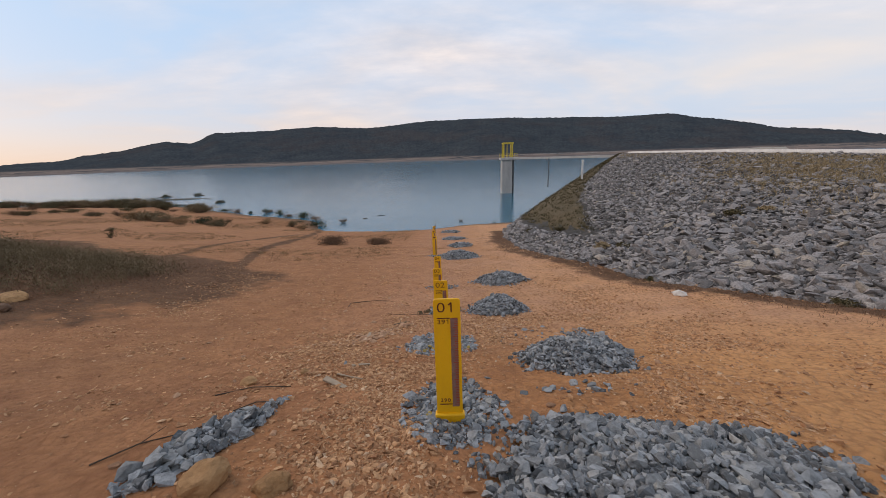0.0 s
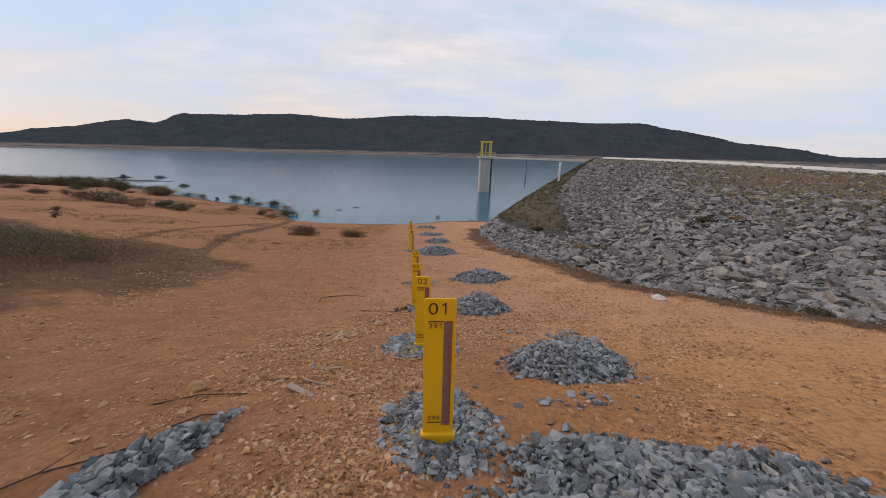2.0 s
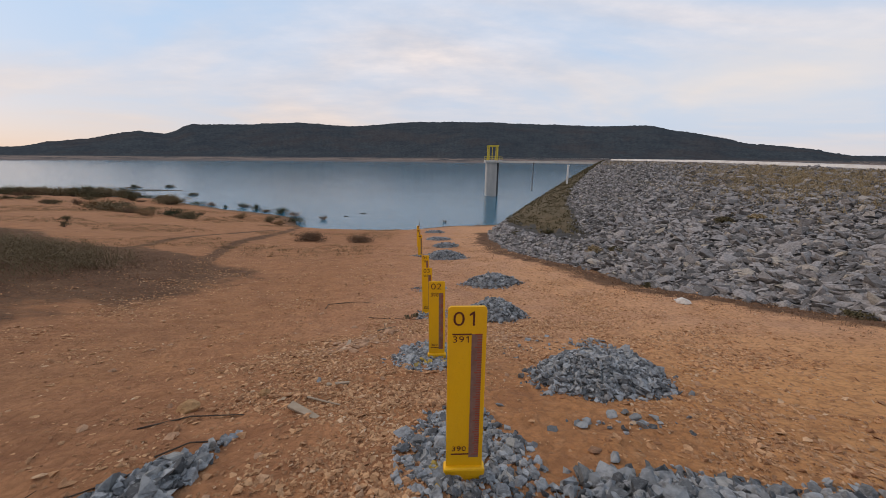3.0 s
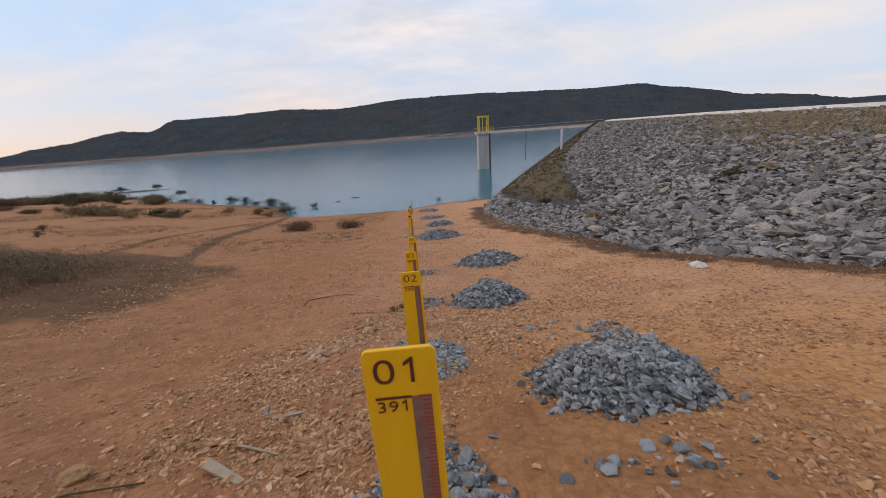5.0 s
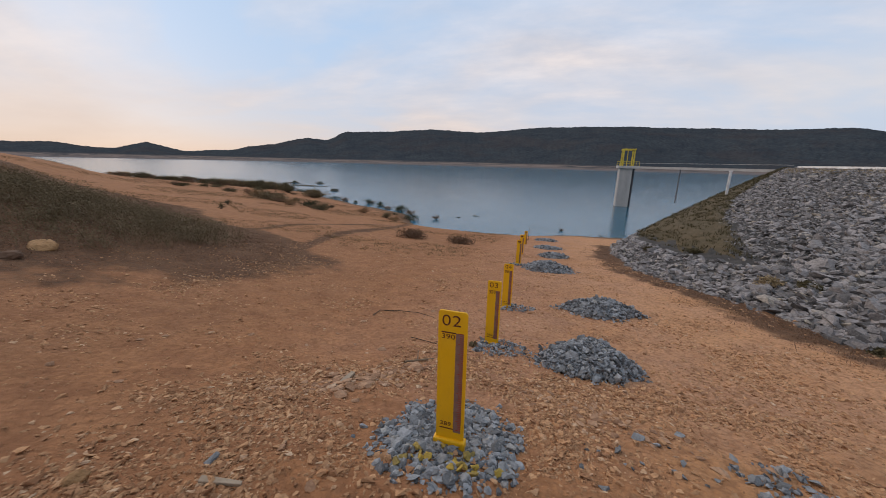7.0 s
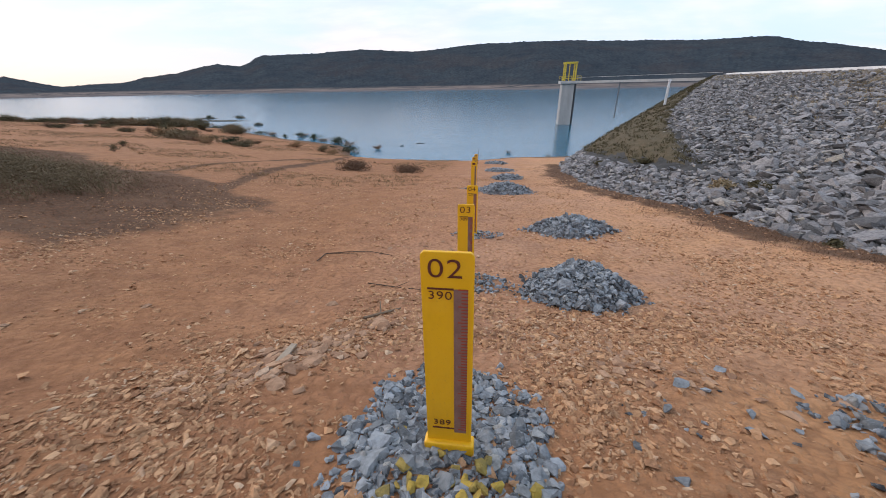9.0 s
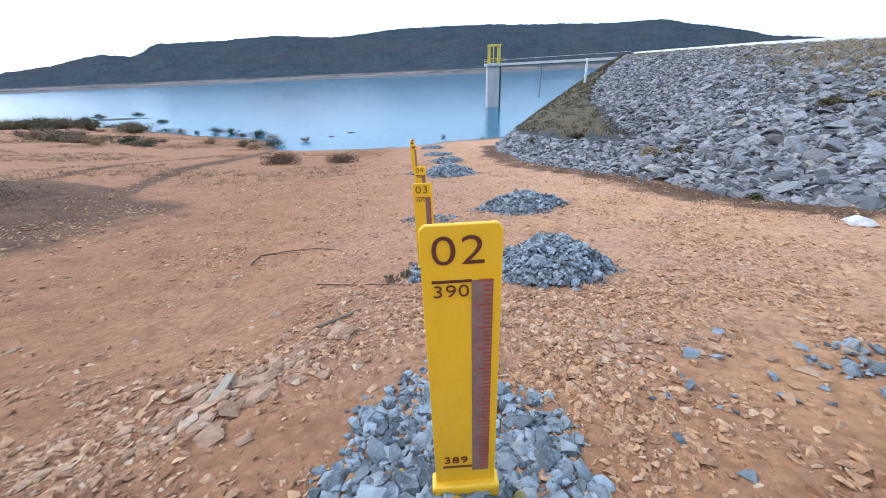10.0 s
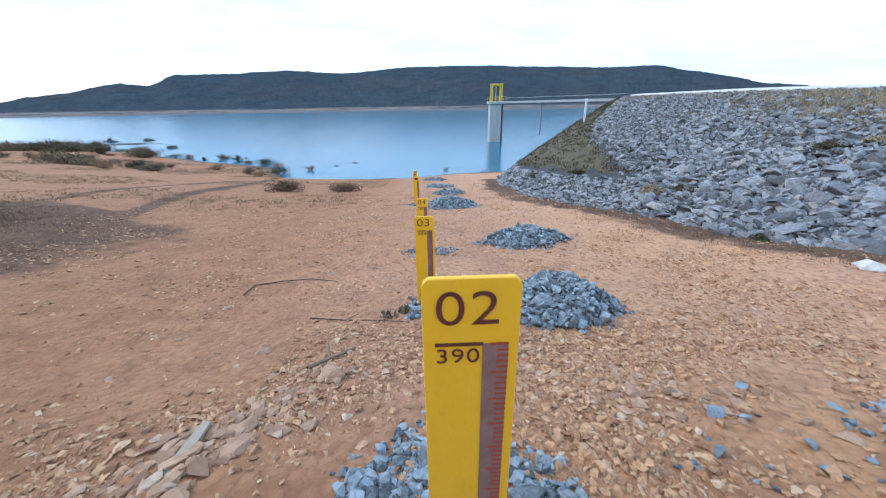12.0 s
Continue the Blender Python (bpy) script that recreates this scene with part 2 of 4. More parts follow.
HILL = make_hill()
CONCRETE = make_plain("pale_concrete", (0.50, 0.46, 0.42), (0.38, 0.35, 0.32), 0.7, 0.85, dist=0.02, stretch=(1, 1, 0.3))
WHITE_PAINT = make_plain("white_kerb_paint", (0.78, 0.76, 0.74), (0.60, 0.57, 0.55), 0.8, 0.8)
GANTRY = make_plain("yellow_steel_paint", (0.62, 0.46, 0.05), (0.50, 0.36, 0.05), 2, 0.5)
TOWER_SHADE = make_plain("tower_shade", (0.06, 0.06, 0.065), (0.10, 0.09, 0.09), 3, 0.5)
PIER = make_plain("grey_steel", (0.16, 0.16, 0.17), (0.22, 0.21, 0.21), 3, 0.6)
# rubble under the riprap, coloured near black for the shade in the gaps
BED = make_plain("shaded_rubble_bed", (0.035, 0.031, 0.028), (0.075, 0.066, 0.056), 1.5, 0.95, dist=0.1)
TURF = make_plain("dry_turf", (0.075, 0.056, 0.026), (0.125, 0.085, 0.045), 1.2, 1.0, dist=0.08)
ROAD = make_plain("crest_gravel_road", (0.42, 0.36, 0.29), (0.34, 0.28, 0.22), 0.8, 0.95, dist=0.05)
DRY_GRASS = make_plain("dry_grass", (0.30, 0.18, 0.09), (0.19, 0.115, 0.06), 1.5, 1.0)
BRUSH = make_plain("grey_brown_brush", (0.135, 0.075, 0.045), (0.20, 0.118, 0.070), 1.0, 1.0)
OLIVE = make_plain("olive_leaves", (0.070, 0.058, 0.026), (0.115, 0.088, 0.043), 2.0, 0.9)
SCRUB = make_plain("olive_brown_scrub", (0.135, 0.098, 0.052), (0.20, 0.140, 0.078), 0.8, 0.95)
DARK_LEAF = make_plain("dark_green_leaves", (0.02, 0.032, 0.014), (0.04, 0.05, 0.02), 2.0, 0.9)
TWIG = make_plain("dead_wood", (0.16, 0.10, 0.06), (0.27, 0.19, 0.12), 8, 0.9)
DARK_WOOD = make_plain("dark_twig", (0.06, 0.04, 0.03), (0.10, 0.07, 0.045), 8, 0.9)
BONE_WOOD = make_plain("bleached_wood", (0.38, 0.29, 0.205), (0.29, 0.21, 0.14), 9, 0.85)


# ---- mesh helpers ----
def part(name, bm, material, parent=None, label="", smooth=False):
    """Links a bmesh as one mesh object under a thing."""
    me = bpy.data.meshes.new(name)
    bm.to_mesh(me)
    bm.free()
    return shown(name, me, material, parent, label, smooth)


def shown(name, me, material, parent=None, label="", smooth=False):
    if material and not me.materials:
        me.materials.append(material)
    if smooth:
        me.polygons.foreach_set("use_smooth", [True] * len(me.polygons))
    ob = new(name, me)
    ob.parent = parent
    if label:
        tagged(ob, label)
    return ob


def empty(name, m):
    ob = new(name)
    ob.empty_display_size = 0.2
    ob.matrix_world = m
    return ob


def box(bm, x0, x1, y0, y1, z0, z1, bevel=0.0):
    made = bmesh.ops.create_cube(bm, size=1, matrix=Matrix.Translation(((x0 + x1) / 2, (y0 + y1) / 2, (z0 + z1) / 2))
                                 @ Matrix.Diagonal((x1 - x0, y1 - y0, z1 - z0, 1)))
    if bevel:
        edges = list({e for v in made["verts"] for e in v.link_edges})
        bmesh.ops.bevel(bm, geom=edges, offset=bevel, segments=2, affect="EDGES", profile=0.5)
    return bm


def tube(bm, a, b, ra, rb, sides=8):
    a, b = Vector(a), Vector(b)
    turn = (b - a).to_track_quat("Z", "Y").to_matrix().to_4x4()
    bmesh.ops.create_cone(bm, cap_ends=True, segments=sides, radius1=ra, radius2=rb, depth=(b - a).length,
                          matrix=Matrix.Translation((a + b) / 2) @ turn)
    return bm


def rock_shape(seed, points=11, flat=0.6, long=1.0):
    """An angular stone about 1 across: vertices and triangles."""
    rnd = random.Random(seed)
    bm = bmesh.new()
    for _ in range(points):
        v = Vector((rnd.gauss(0, 1), rnd.gauss(0, 1), rnd.gauss(0, 1))).normalized() * rnd.uniform(0.4, 0.55)
        bm.verts.new((v.x * long, v.y, v.z * flat))
    bmesh.ops.convex_hull(bm, input=bm.verts)
    loose = [v for v in bm.verts if not v.link_faces]
    bmesh.ops.delete(bm, geom=loose, context="VERTS")
    bmesh.ops.triangulate(bm, faces=bm.faces)
    bm.verts.index_update()
    vs = np.array([v.co[:] for v in bm.verts])
    fs = np.array([[v.index for v in f.verts] for f in bm.faces])
    bm.free()
    return vs, fs


SLABS = [rock_shape(k, 13, 0.48, 1.22) for k in range(14)]
CHUNKS = [rock_shape(40 + k, 11, 0.7, 1.1) for k in range(14)]
CHIPS = [rock_shape(80 + k, 8, 0.6, 1.3) for k in range(10)]


def turns(rng, n, tilt):
    """n random turns: any yaw, leaning by about tilt radians."""
    yaw, lean, roll = rng.uniform(0, 2 * math.pi, n), rng.normal(0, tilt, n), rng.normal(0, tilt, n)
    cz, sz, cx, sx_, cy, sy_ = np.cos(yaw), np.sin(yaw), np.cos(lean), np.sin(lean), np.cos(roll), np.sin(roll)
    one, zero = np.ones(n), np.zeros(n)
    rz = np.array([[cz, -sz, zero], [sz, cz, zero], [zero, zero, one]])
    rx = np.array([[one, zero, zero], [zero, cx, -sx_], [zero, sx_, cx]])
    ry = np.array([[cy, zero, sy_], [zero, one, zero], [-sy_, zero, cy]])
    return np.einsum("ijn,jkn,kln->nil", rx, ry, rz)


def heap_mesh(name, places, sizes, shapes, rng, tilt=0.5, core=None):
    """One mesh of many stones, after an optional core surface (vertices, faces)."""
    verts, faces, at = [], [], 0
    if core is not None:
        verts.append(core[0])
        faces += [tuple(f) for f in core[1]]
        at = len(core[0])
    spin = turns(rng, len(places), tilt)
    which = rng.integers(0, len(shapes), len(places))
    for p, s, r, k in zip(places, sizes, spin, which):
        v, f = shapes[k]
        verts.append((v * s) @ r.T + p)
        faces += [tuple(x) for x in (f + at).tolist()]
        at += len(v)
    me = bpy.data.meshes.new(name)
    me.from_pydata(np.vstack(verts).tolist(), [], faces)
    return me


def rock_mesh(name, shape, material):
    me = bpy.data.meshes.new(name)
    me.from_pydata(shape[0].tolist(), [], [tuple(f) for f in shape[1].tolist()])
    me.materials.append(material)
    return me


def sheet(name, rows, material, smooth=True):
    """A grid of points as one surface."""
    w = len(rows[0])
    verts = [p for r in rows for p in r]
    faces = [(j * w + i, j * w + i + 1, (j + 1) * w + i + 1, (j + 1) * w + i) for j in range(len(rows) - 1) for i in range(w - 1)]
    me = bpy.data.meshes.new(name)
    me.from_pydata(verts, [], faces)
    return shown(name, me, material, smooth=smooth)


# ---- ground ----
LAKE = -8.0
SLOPE = [(-60, 6.0), (-30, 4.0), (-10, 1.9), (-3.3, 0.75), (0, 0.0), (3.3, -1.07), (7.3, -2.0), (12, -2.75),
         (16.5, -3.25), (23, -4.1), (32, -5.4), (45, -7.0), (54, -8.05), (70, -9.6), (130, -12.0), (400, -14.0)]


def profile(s):
    k = 0
    while k < len(SLOPE) - 2 and s > SLOPE[k + 1][0]:
        k += 1
    (a, za), (b, zb) = SLOPE[k], SLOPE[k + 1]
    return max(-16.0, min(7.0, za + (zb - za) * (s - a) / (b - a)))


def bank(x):
    w = max(0.0, -x - 6.0)
    return 0.165 * min(w, 62.0) ** 1.3 + 0.22 * min(max(0.0, w - 62.0), 400)


def land(x, y):
    s = y - bank(x)
    z = sum(profile(s + d) * w for d, w in ((-1.6, 0.15), (-0.8, 0.2), (0, 0.3), (0.8, 0.2), (1.6, 0.15)))
    n1 = noise.noise((x * 0.16, y * 0.16, 3.0)) * 0.10
    n2 = noise.noise((x * 0.9, y * 0.9, 7.0)) * 0.028
    n3 = noise.noise((x * 3.1, y * 3.1, 1.0)) * 0.014
    away = min(1.0, max(0.15, math.hypot(x, y - 2) / 12))
    n4 = 0.0
    if -12 < x < 12 and -4 < y < 20:
        n4 = noise.noise((x * 7.5, y * 7.5, 4.0)) * 0.024 + max(0.0, noise.noise((x * 1.9, y * 3.4, 8.0)) - 0.12) * 0.09
    return z + n1 * away + n2 + n3 + n4 + mounds(x, y)


TRACK = ((-8.4, 8), (-9.3, 11.2), (-11.8, 16), (-13.3, 20.6), (-14.2, 24.5), (-14.6, 29.8), (-15.5, 36.5), (-16.6, 42.5), (-17.2, 46))


def mounds(x, y):
    """The low brushy rise on the bank, and the cut edge of the track below it."""
    z = 1.5 * math.exp(-((x + 21) / 7) ** 2 - ((y - 9) / 5) ** 2)
    z -= 1.1 * math.exp(-((x + 13) / 12) ** 2 - ((y - 52) / 6) ** 2)      # a small inlet of the lake
    edge = float(np.interp(y, [q[1] for q in TRACK], [q[0] for q in TRACK]))
    side = (x - edge) / 0.3
    z += 0.22 / (1 + math.exp(max(-30, min(30, side)))) * math.exp(-((y - 24) / 14) ** 2)
    return z


# toe (x, y) and crest (x, y, z) of the rock face, from the near end to where it turns into the lake
DAM = [((17, -12), (38, -40, 1.0)), ((14.6, -2.5), (38, -12, 1.0)), ((12.6, 2.5), (38, 8, 1.05)), ((11.6, 5.2), (38, 18, 1.1)), ((10.4, 8), (37.8, 30, 1.35)),
       ((8.7, 10.5), (37.5, 40, 1.5)), ((7.8, 13.2), (37.2, 48, 1.6)), ((6.5, 16.8), (36.8, 55, 1.6)),
       ((5.2, 22), (36.5, 62, 1.6)), ((5.3, 30), (36.2, 67, 1.6)), ((6.5, 38), (36, 70, 1.6)),
       ((9.0, 47), (36, 73, 1.55)), ((13, 55), (37, 75, 1.5)), ((22, 72), (41, 79, 1.5)), ((45, 96), (58, 88, 1.5)), ((80, 120), (90, 105, 1.5))]
TOE = [q[0] for q in DAM[1:11]]


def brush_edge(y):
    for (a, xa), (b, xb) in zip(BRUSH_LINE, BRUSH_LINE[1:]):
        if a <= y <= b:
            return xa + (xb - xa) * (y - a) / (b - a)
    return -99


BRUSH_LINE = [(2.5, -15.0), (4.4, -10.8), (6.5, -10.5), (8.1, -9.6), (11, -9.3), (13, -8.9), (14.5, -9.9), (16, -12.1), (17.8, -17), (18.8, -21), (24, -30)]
# cut edges of the track whose shaded faces are painted as dark lines
SHADE_LINES = (TRACK[2:], ((-12.5, 16.3), (-17.3, 18.3), (-17.9, 22.4), (-18.2, 26.4), (-17.2, 30), (-16.6, 36)))


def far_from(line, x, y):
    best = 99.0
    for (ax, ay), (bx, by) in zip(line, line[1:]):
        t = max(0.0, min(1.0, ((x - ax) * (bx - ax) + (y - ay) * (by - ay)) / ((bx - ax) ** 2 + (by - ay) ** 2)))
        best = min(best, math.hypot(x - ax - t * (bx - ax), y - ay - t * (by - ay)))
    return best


def litter_and_shade(x, y):
    """How thickly dead brush, litter and the cut edges' painted shade cover the ground, 0 to 1."""
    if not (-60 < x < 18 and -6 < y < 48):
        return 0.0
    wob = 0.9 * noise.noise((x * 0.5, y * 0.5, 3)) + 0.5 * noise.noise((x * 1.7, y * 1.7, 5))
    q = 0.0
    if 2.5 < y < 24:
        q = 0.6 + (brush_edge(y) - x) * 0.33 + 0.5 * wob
    # shade of the cut faces, put into the ground colour
    for line in SHADE_LINES:
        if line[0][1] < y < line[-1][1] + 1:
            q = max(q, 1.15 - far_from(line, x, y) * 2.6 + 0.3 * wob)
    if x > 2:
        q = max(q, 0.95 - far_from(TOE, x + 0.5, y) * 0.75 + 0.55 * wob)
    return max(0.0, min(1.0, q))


def graded(lo, a, b, hi, step, grow):
    mid = list(np.arange(a, b, step))
    left, right, d = [], [], step
    p = a
    while p > lo:
        d *= grow
        p -= d
        left.append(max(p, lo))
    p, d = mid[-1], step
    while p < hi:
        d *= grow
        p += d
        right.append(min(p, hi))
    return left[::-1] + mid + right


XS = graded(-3500, -5, 5, 3500, 0.075, 1.036)
YS = graded(-1200, -2.6, 8.5, 4200, 0.075, 1.04)
ground = sheet("ground", [[(x, y, land(x, y)) for x in XS] for y in YS], DIRT)
ground.data.attributes.new("litter_and_shade", "FLOAT", "POINT").data.foreach_set("value", [litter_and_shade(x, y) for y in YS for x in XS])
tagged(ground, "bare orange dirt slope running down to the lake", "ground", kind="structure")

water = sheet("water", [[(x, y, LAKE) for x in (-3400, -400, 0, 400, 3400)] for y in (20, 100, 400, 1200, 4100)], WATER)
tagged(water, "calm blue-grey lake water with faint ripples", "water", kind="structure")

# ---- far hills ----
RIDGE = [(-100, 0.6), (-80, 1.2), (-66, 0.75), (-63.5, 0.9), (-60, 0.4), (-58.5, 0.4), (-55.6, 1.2), (-51.8, 0.3), (-47, 0.6), (-42.9, 1.35), (-37, 2.55),
         (-34.5, 2.33), (-31.6, 3.6), (-26.9, 3.8), (-18.7, 4.38), (-11.6, 4.1), (-2.2, 4.9), (6.3, 4.95), (17.6, 4.5), (25, 4.12),
         (30.3, 4.1), (35.1, 3.1), (42.3, 1.5), (46, 1.05), (50, 0.25), (52.6, 0.25), (55, 0.45), (65, 0.9), (80, 1.3), (100, 0.8)]


def ridge(az):
    for (a, ea), (b, eb) in zip(RIDGE, RIDGE[1:]):
        if a <= az <= b:
            u = (az - a) / (b - a)
            return ea + (eb - ea) * (u * u * (3 - 2 * u) * 0.5 + u * 0.5)
    return 0.5


hill_rows = []
steps = 26
for j in range(steps + 6):
    v = j / steps
    row = []
    for i in range(1001):
        az = -100 + 0.2 * i
        shore_r = 720 + 190 * max(0.0, -az - 10) / 40 - 90 * math.exp(-((az - 8) / 8) ** 2) + 25 * noise.noise((az * 0.15, 2, 0))
        top_r = shore_r + 750
        r = shore_r + (top_r - shore_r) * v
        top = 2 + top_r * math.tan(radians(ridge(az) + 0.15))
        shape = min(v, 1.0)
        z = -11 + (top + 11) * (min(1, 0.42 * shape + 0.58 * (3 * shape ** 2 - 2 * shape ** 3)))
        if v < 0.12:
            z = -11 + 3.2 * (v / 0.02) if v < 0.03 else max(z, -6.2 + v * 18)
        z += (3.0 * noise.noise((az * 0.5, v * 6, 1)) + 1.2 * noise.noise((az * 2.5, v * 14, 4))) * min(1, max(0, (v - 0.08) * 4)) * (1 if v < 0.97 else 0.25)
        z += 3.2 * noise.noise((az * 9.0, v * 30, 8)) * min(1, max(0, (v - 0.1) * 5))
        if v > 1.0:
            z -= (v - 1.0) * 300
        row.append((r * math.sin(radians(az)), r * math.cos(radians(az)), z))
    hill_rows.append(row)
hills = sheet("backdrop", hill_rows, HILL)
tagged(hills, "long dark wooded hills beyond the lake", "hills", kind="structure")

# ---- dam ----


def dam_point(u, v):
    """A point of the face: u along it, in the steps of DAM, v from toe (0) to crest (1)."""
    k = min(int(u), len(DAM) - 2)
    f = u - k
    (tx0, ty0), c0 = DAM[k]
    (tx1, ty1), c1 = DAM[k + 1]
    tx, ty = tx0 + (tx1 - tx0) * f, ty0 + (ty1 - ty0) * f
    cx, cy, cz = (c0[i] + (c1[i] - c0[i]) * f for i in range(3))
    tz = max(-10.5, land(tx, ty)) - 0.15
    x, y = tx + (cx - tx) * v, ty + (cy - ty) * v
    z = tz + (cz - tz) * (0.75 * v + 0.25 * math.sin(v * math.pi / 2))
    z += 0.22 * math.sin(min(1.0, v * 14) * math.pi / 2) + 0.12 * noise.noise((x * 0.4, y * 0.4, 5)) * (1 - v)
    return Vector((x, y, z))


dam = empty("embankment_dam", pose(0, 0, 0))
tagged(dam, "grey riprap embankment dam with a grassy shoulder at the lake", "dam", kind="structure")
us = np.linspace(0, len(DAM) - 1, 160)
vs_ = np.linspace(0, 1, 60) ** 1.3
# bed surface; its dark colour paints the shaded gaps between stones
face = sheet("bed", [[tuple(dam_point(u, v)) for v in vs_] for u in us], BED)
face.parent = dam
crest_rows = []
for u in us:
    p = dam_point(u, 1.0)
    away = Vector((1, 0, 0)) if u < 11 else Vector((0.35, 0.2, 0)).lerp(Vector((0.3, -0.95, 0)), min(1, (u - 11) / 2)).normalized()
    crest_rows.append([tuple(p), tuple(p + Vector((0, 0, 0.05)) + away * 0.4), tuple(p + away * 7 + Vector((0, 0, 0.05))), tuple(p + away * 22 - Vector((0, 0, 9)))])
crest = sheet("crest_road", crest_rows, ROAD, smooth=False)
crest.parent = dam
tagged(crest, "pale gravel road along the crest")


def ribbon(rows, w, h, lift=0.0):
    """A low wall of width w and height h along points."""
    bm = bmesh.new()
    rings = []
    for k, p in enumerate(rows):
        d = (rows[min(k + 1, len(rows) - 1)] - rows[max(k - 1, 0)]).normalized()
        side = Vector((d.y, -d.x, 0)) * w / 2
        up_ = Vector((0, 0, 1))
        rings.append([bm.verts.new(p + s + up_ * q) for s, q in ((-side, lift), (side, lift), (side, lift + h), (-side, lift + h))])
    for a, b in zip(rings, rings[1:]):
        for i in range(4):
            bm.faces.new((a[i], a[(i + 1) % 4], b[(i + 1) % 4], b[i]))
    bm.faces.new(rings[0]), bm.faces.new(rings[-1][::-1])
    bmesh.ops.recalc_face_normals(bm, faces=bm.faces)
    return bm


kerb_line = [dam_point(u, 1.0) + Vector((1.5, 0, 0)) for u in np.linspace(0.5, 11.0, 60)]
part("kerb", ribbon(kerb_line, 0.3, 0.4, -0.05), WHITE_PAINT, dam, "white-painted concrete kerb along the crest")

# turf on the shoulder
def turf_from(v):
    return 7.0 + 7 * (v - 0.12) if v < 0.32 else 8.4 + 4.2 * (v - 0.32)


turf_rows = []
for q in np.linspace(0, 1, 60):
    row = []
    for v in np.linspace(0.075, 1.0, 60):
        a = turf_from(v)
        p = dam_point(a + (12.8 - a) * q ** 1.3, v)
        lift = min(1, (v - 0.075) * 12) * (0.22 * min(1, q * 8) + 0.06) + 0.22 * min(1, (v - 0.075) * 12) * noise.noise((p.x * 0.7, p.y * 0.7, 2)) + 0.1 * noise.noise((p.x * 2.5, p.y * 2.5, 2)) - 0.10
        row.append((p.x, p.y, p.z + lift))
    turf_rows.append(row)
turf = sheet("turf", turf_rows, TURF)
turf.parent = dam
tagged(turf, "dry olive turf on the shoulder")

# ---- intake tower and its footbridge ----
TX, TY = 16.7, 97.0
tower = empty("intake_tower", pose(TX, TY, LAKE))
tagged(tower, "pale concrete intake tower with a yellow hoist frame", "tower")
bm = box(bmesh.new(), -1.6, 1.15, -1.4, 1.4, -4, 8.9, 0.08)
part("shaft", bm, CONCRETE, tower)
bm = box(bmesh.new(), -2.0, 2.4, -2.0, 2.0, 8.9, 9.5, 0.06)
platform = part("platform", bm, CONCRETE, tower)
# added dark cylinder that stands for the shade down the shaft's right side
part("pipe", tube(bmesh.new(), (1.45, -0.9, -3), (1.45, -0.9, 8.9), 0.22, 0.22), TOWER_SHADE, tower, "dark strip standing in for the tower's shaded right side")
for sx_, sy_ in ((-1, -1), (1, -1), (-1, 1), (1, 1)):
    part("hoist_post", box(bmesh.new(), sx_ * 1.15 - 0.14, sx_ * 1.15 + 0.14, sy_ * 1.15 - 0.14, sy_ * 1.15 + 0.14, 9.5, 13.05, 0.02), GANTRY, tower)
for sy_ in (-1, 1):
    part("hoist_beam", box(bmesh.new(), -1.4, 1.4, sy_ * 1.15 - 0.16, sy_ * 1.15 + 0.16, 13.05, 13.4, 0.02), GANTRY, tower)
for sx_ in (-1, 1):
    part("cross_beam", box(bmesh.new(), sx_ * 1.15 - 0.12, sx_ * 1.15 + 0.12, -1.0, 1.0, 13.07, 13.35, 0.02), GANTRY, tower)
part("gate_stem", tube(bmesh.new(), (-0.1, 0, 9.5), (-0.1, 0, 13.05), 0.1, 0.1), GANTRY, tower)
for sy_ in (-1.9, 1.9):
    bm = bmesh.new()
    for z in (10.0, 10.5):
        box(bm, -1.9, 2.3, sy_ - 0.03, sy_ + 0.03, z - 0.03, z + 0.03)
    for x in (-1.9, -0.5, 0.9, 2.3):
        box(bm, x - 0.03, x + 0.03, sy_ - 0.03, sy_ + 0.03, 9.5, 10.5)
    part("railing", bm, GANTRY, platform)

BRIDGE_END = Vector((36.0, 72.0, 1.3))
start = Vector((TX + 2.0, TY - 1.5, LAKE + 9.2))
bridge = empty("footbridge", Matrix.Translation(start))
tagged(bridge, "narrow pale concrete footbridge from the crest to the tower", "bridge")
along = BRIDGE_END - start
part("deck", ribbon([along * k / 8 for k in range(9)], 1.4, 0.45, -0.2), CONCRETE, bridge)
flat_side = Vector((along.y, -along.x, 0)).normalized() * 0.66
for s in (-1, 1):
    part("rail", ribbon([along * k / 8 + flat_side * s for k in range(9)], 0.04, 0.04, 0.95), CONCRETE, bridge)
p = along * 0.37
part("pier", tube(bmesh.new(), (p.x, p.y, -7.0), (p.x, p.y, p.z - 0.18), 0.13, 0.13), PIER, bridge, "slim grey steel pier")

marker = empty("marker_pole", Matrix.Translation(dam_point(9.9, 0.49)))
tagged(marker, "white-painted marker pole on the turf shoulder", "pole")
part("pole", tube(bmesh.new(), (0, 0, -0.4), (0, 0, 2.9), 0.16, 0.14), WHITE_PAINT, marker)
part("cap", tube(bmesh.new(), (0, 0, 2.9), (0, 0, 3.1), 0.22, 0.16), WHITE_PAINT, marker)

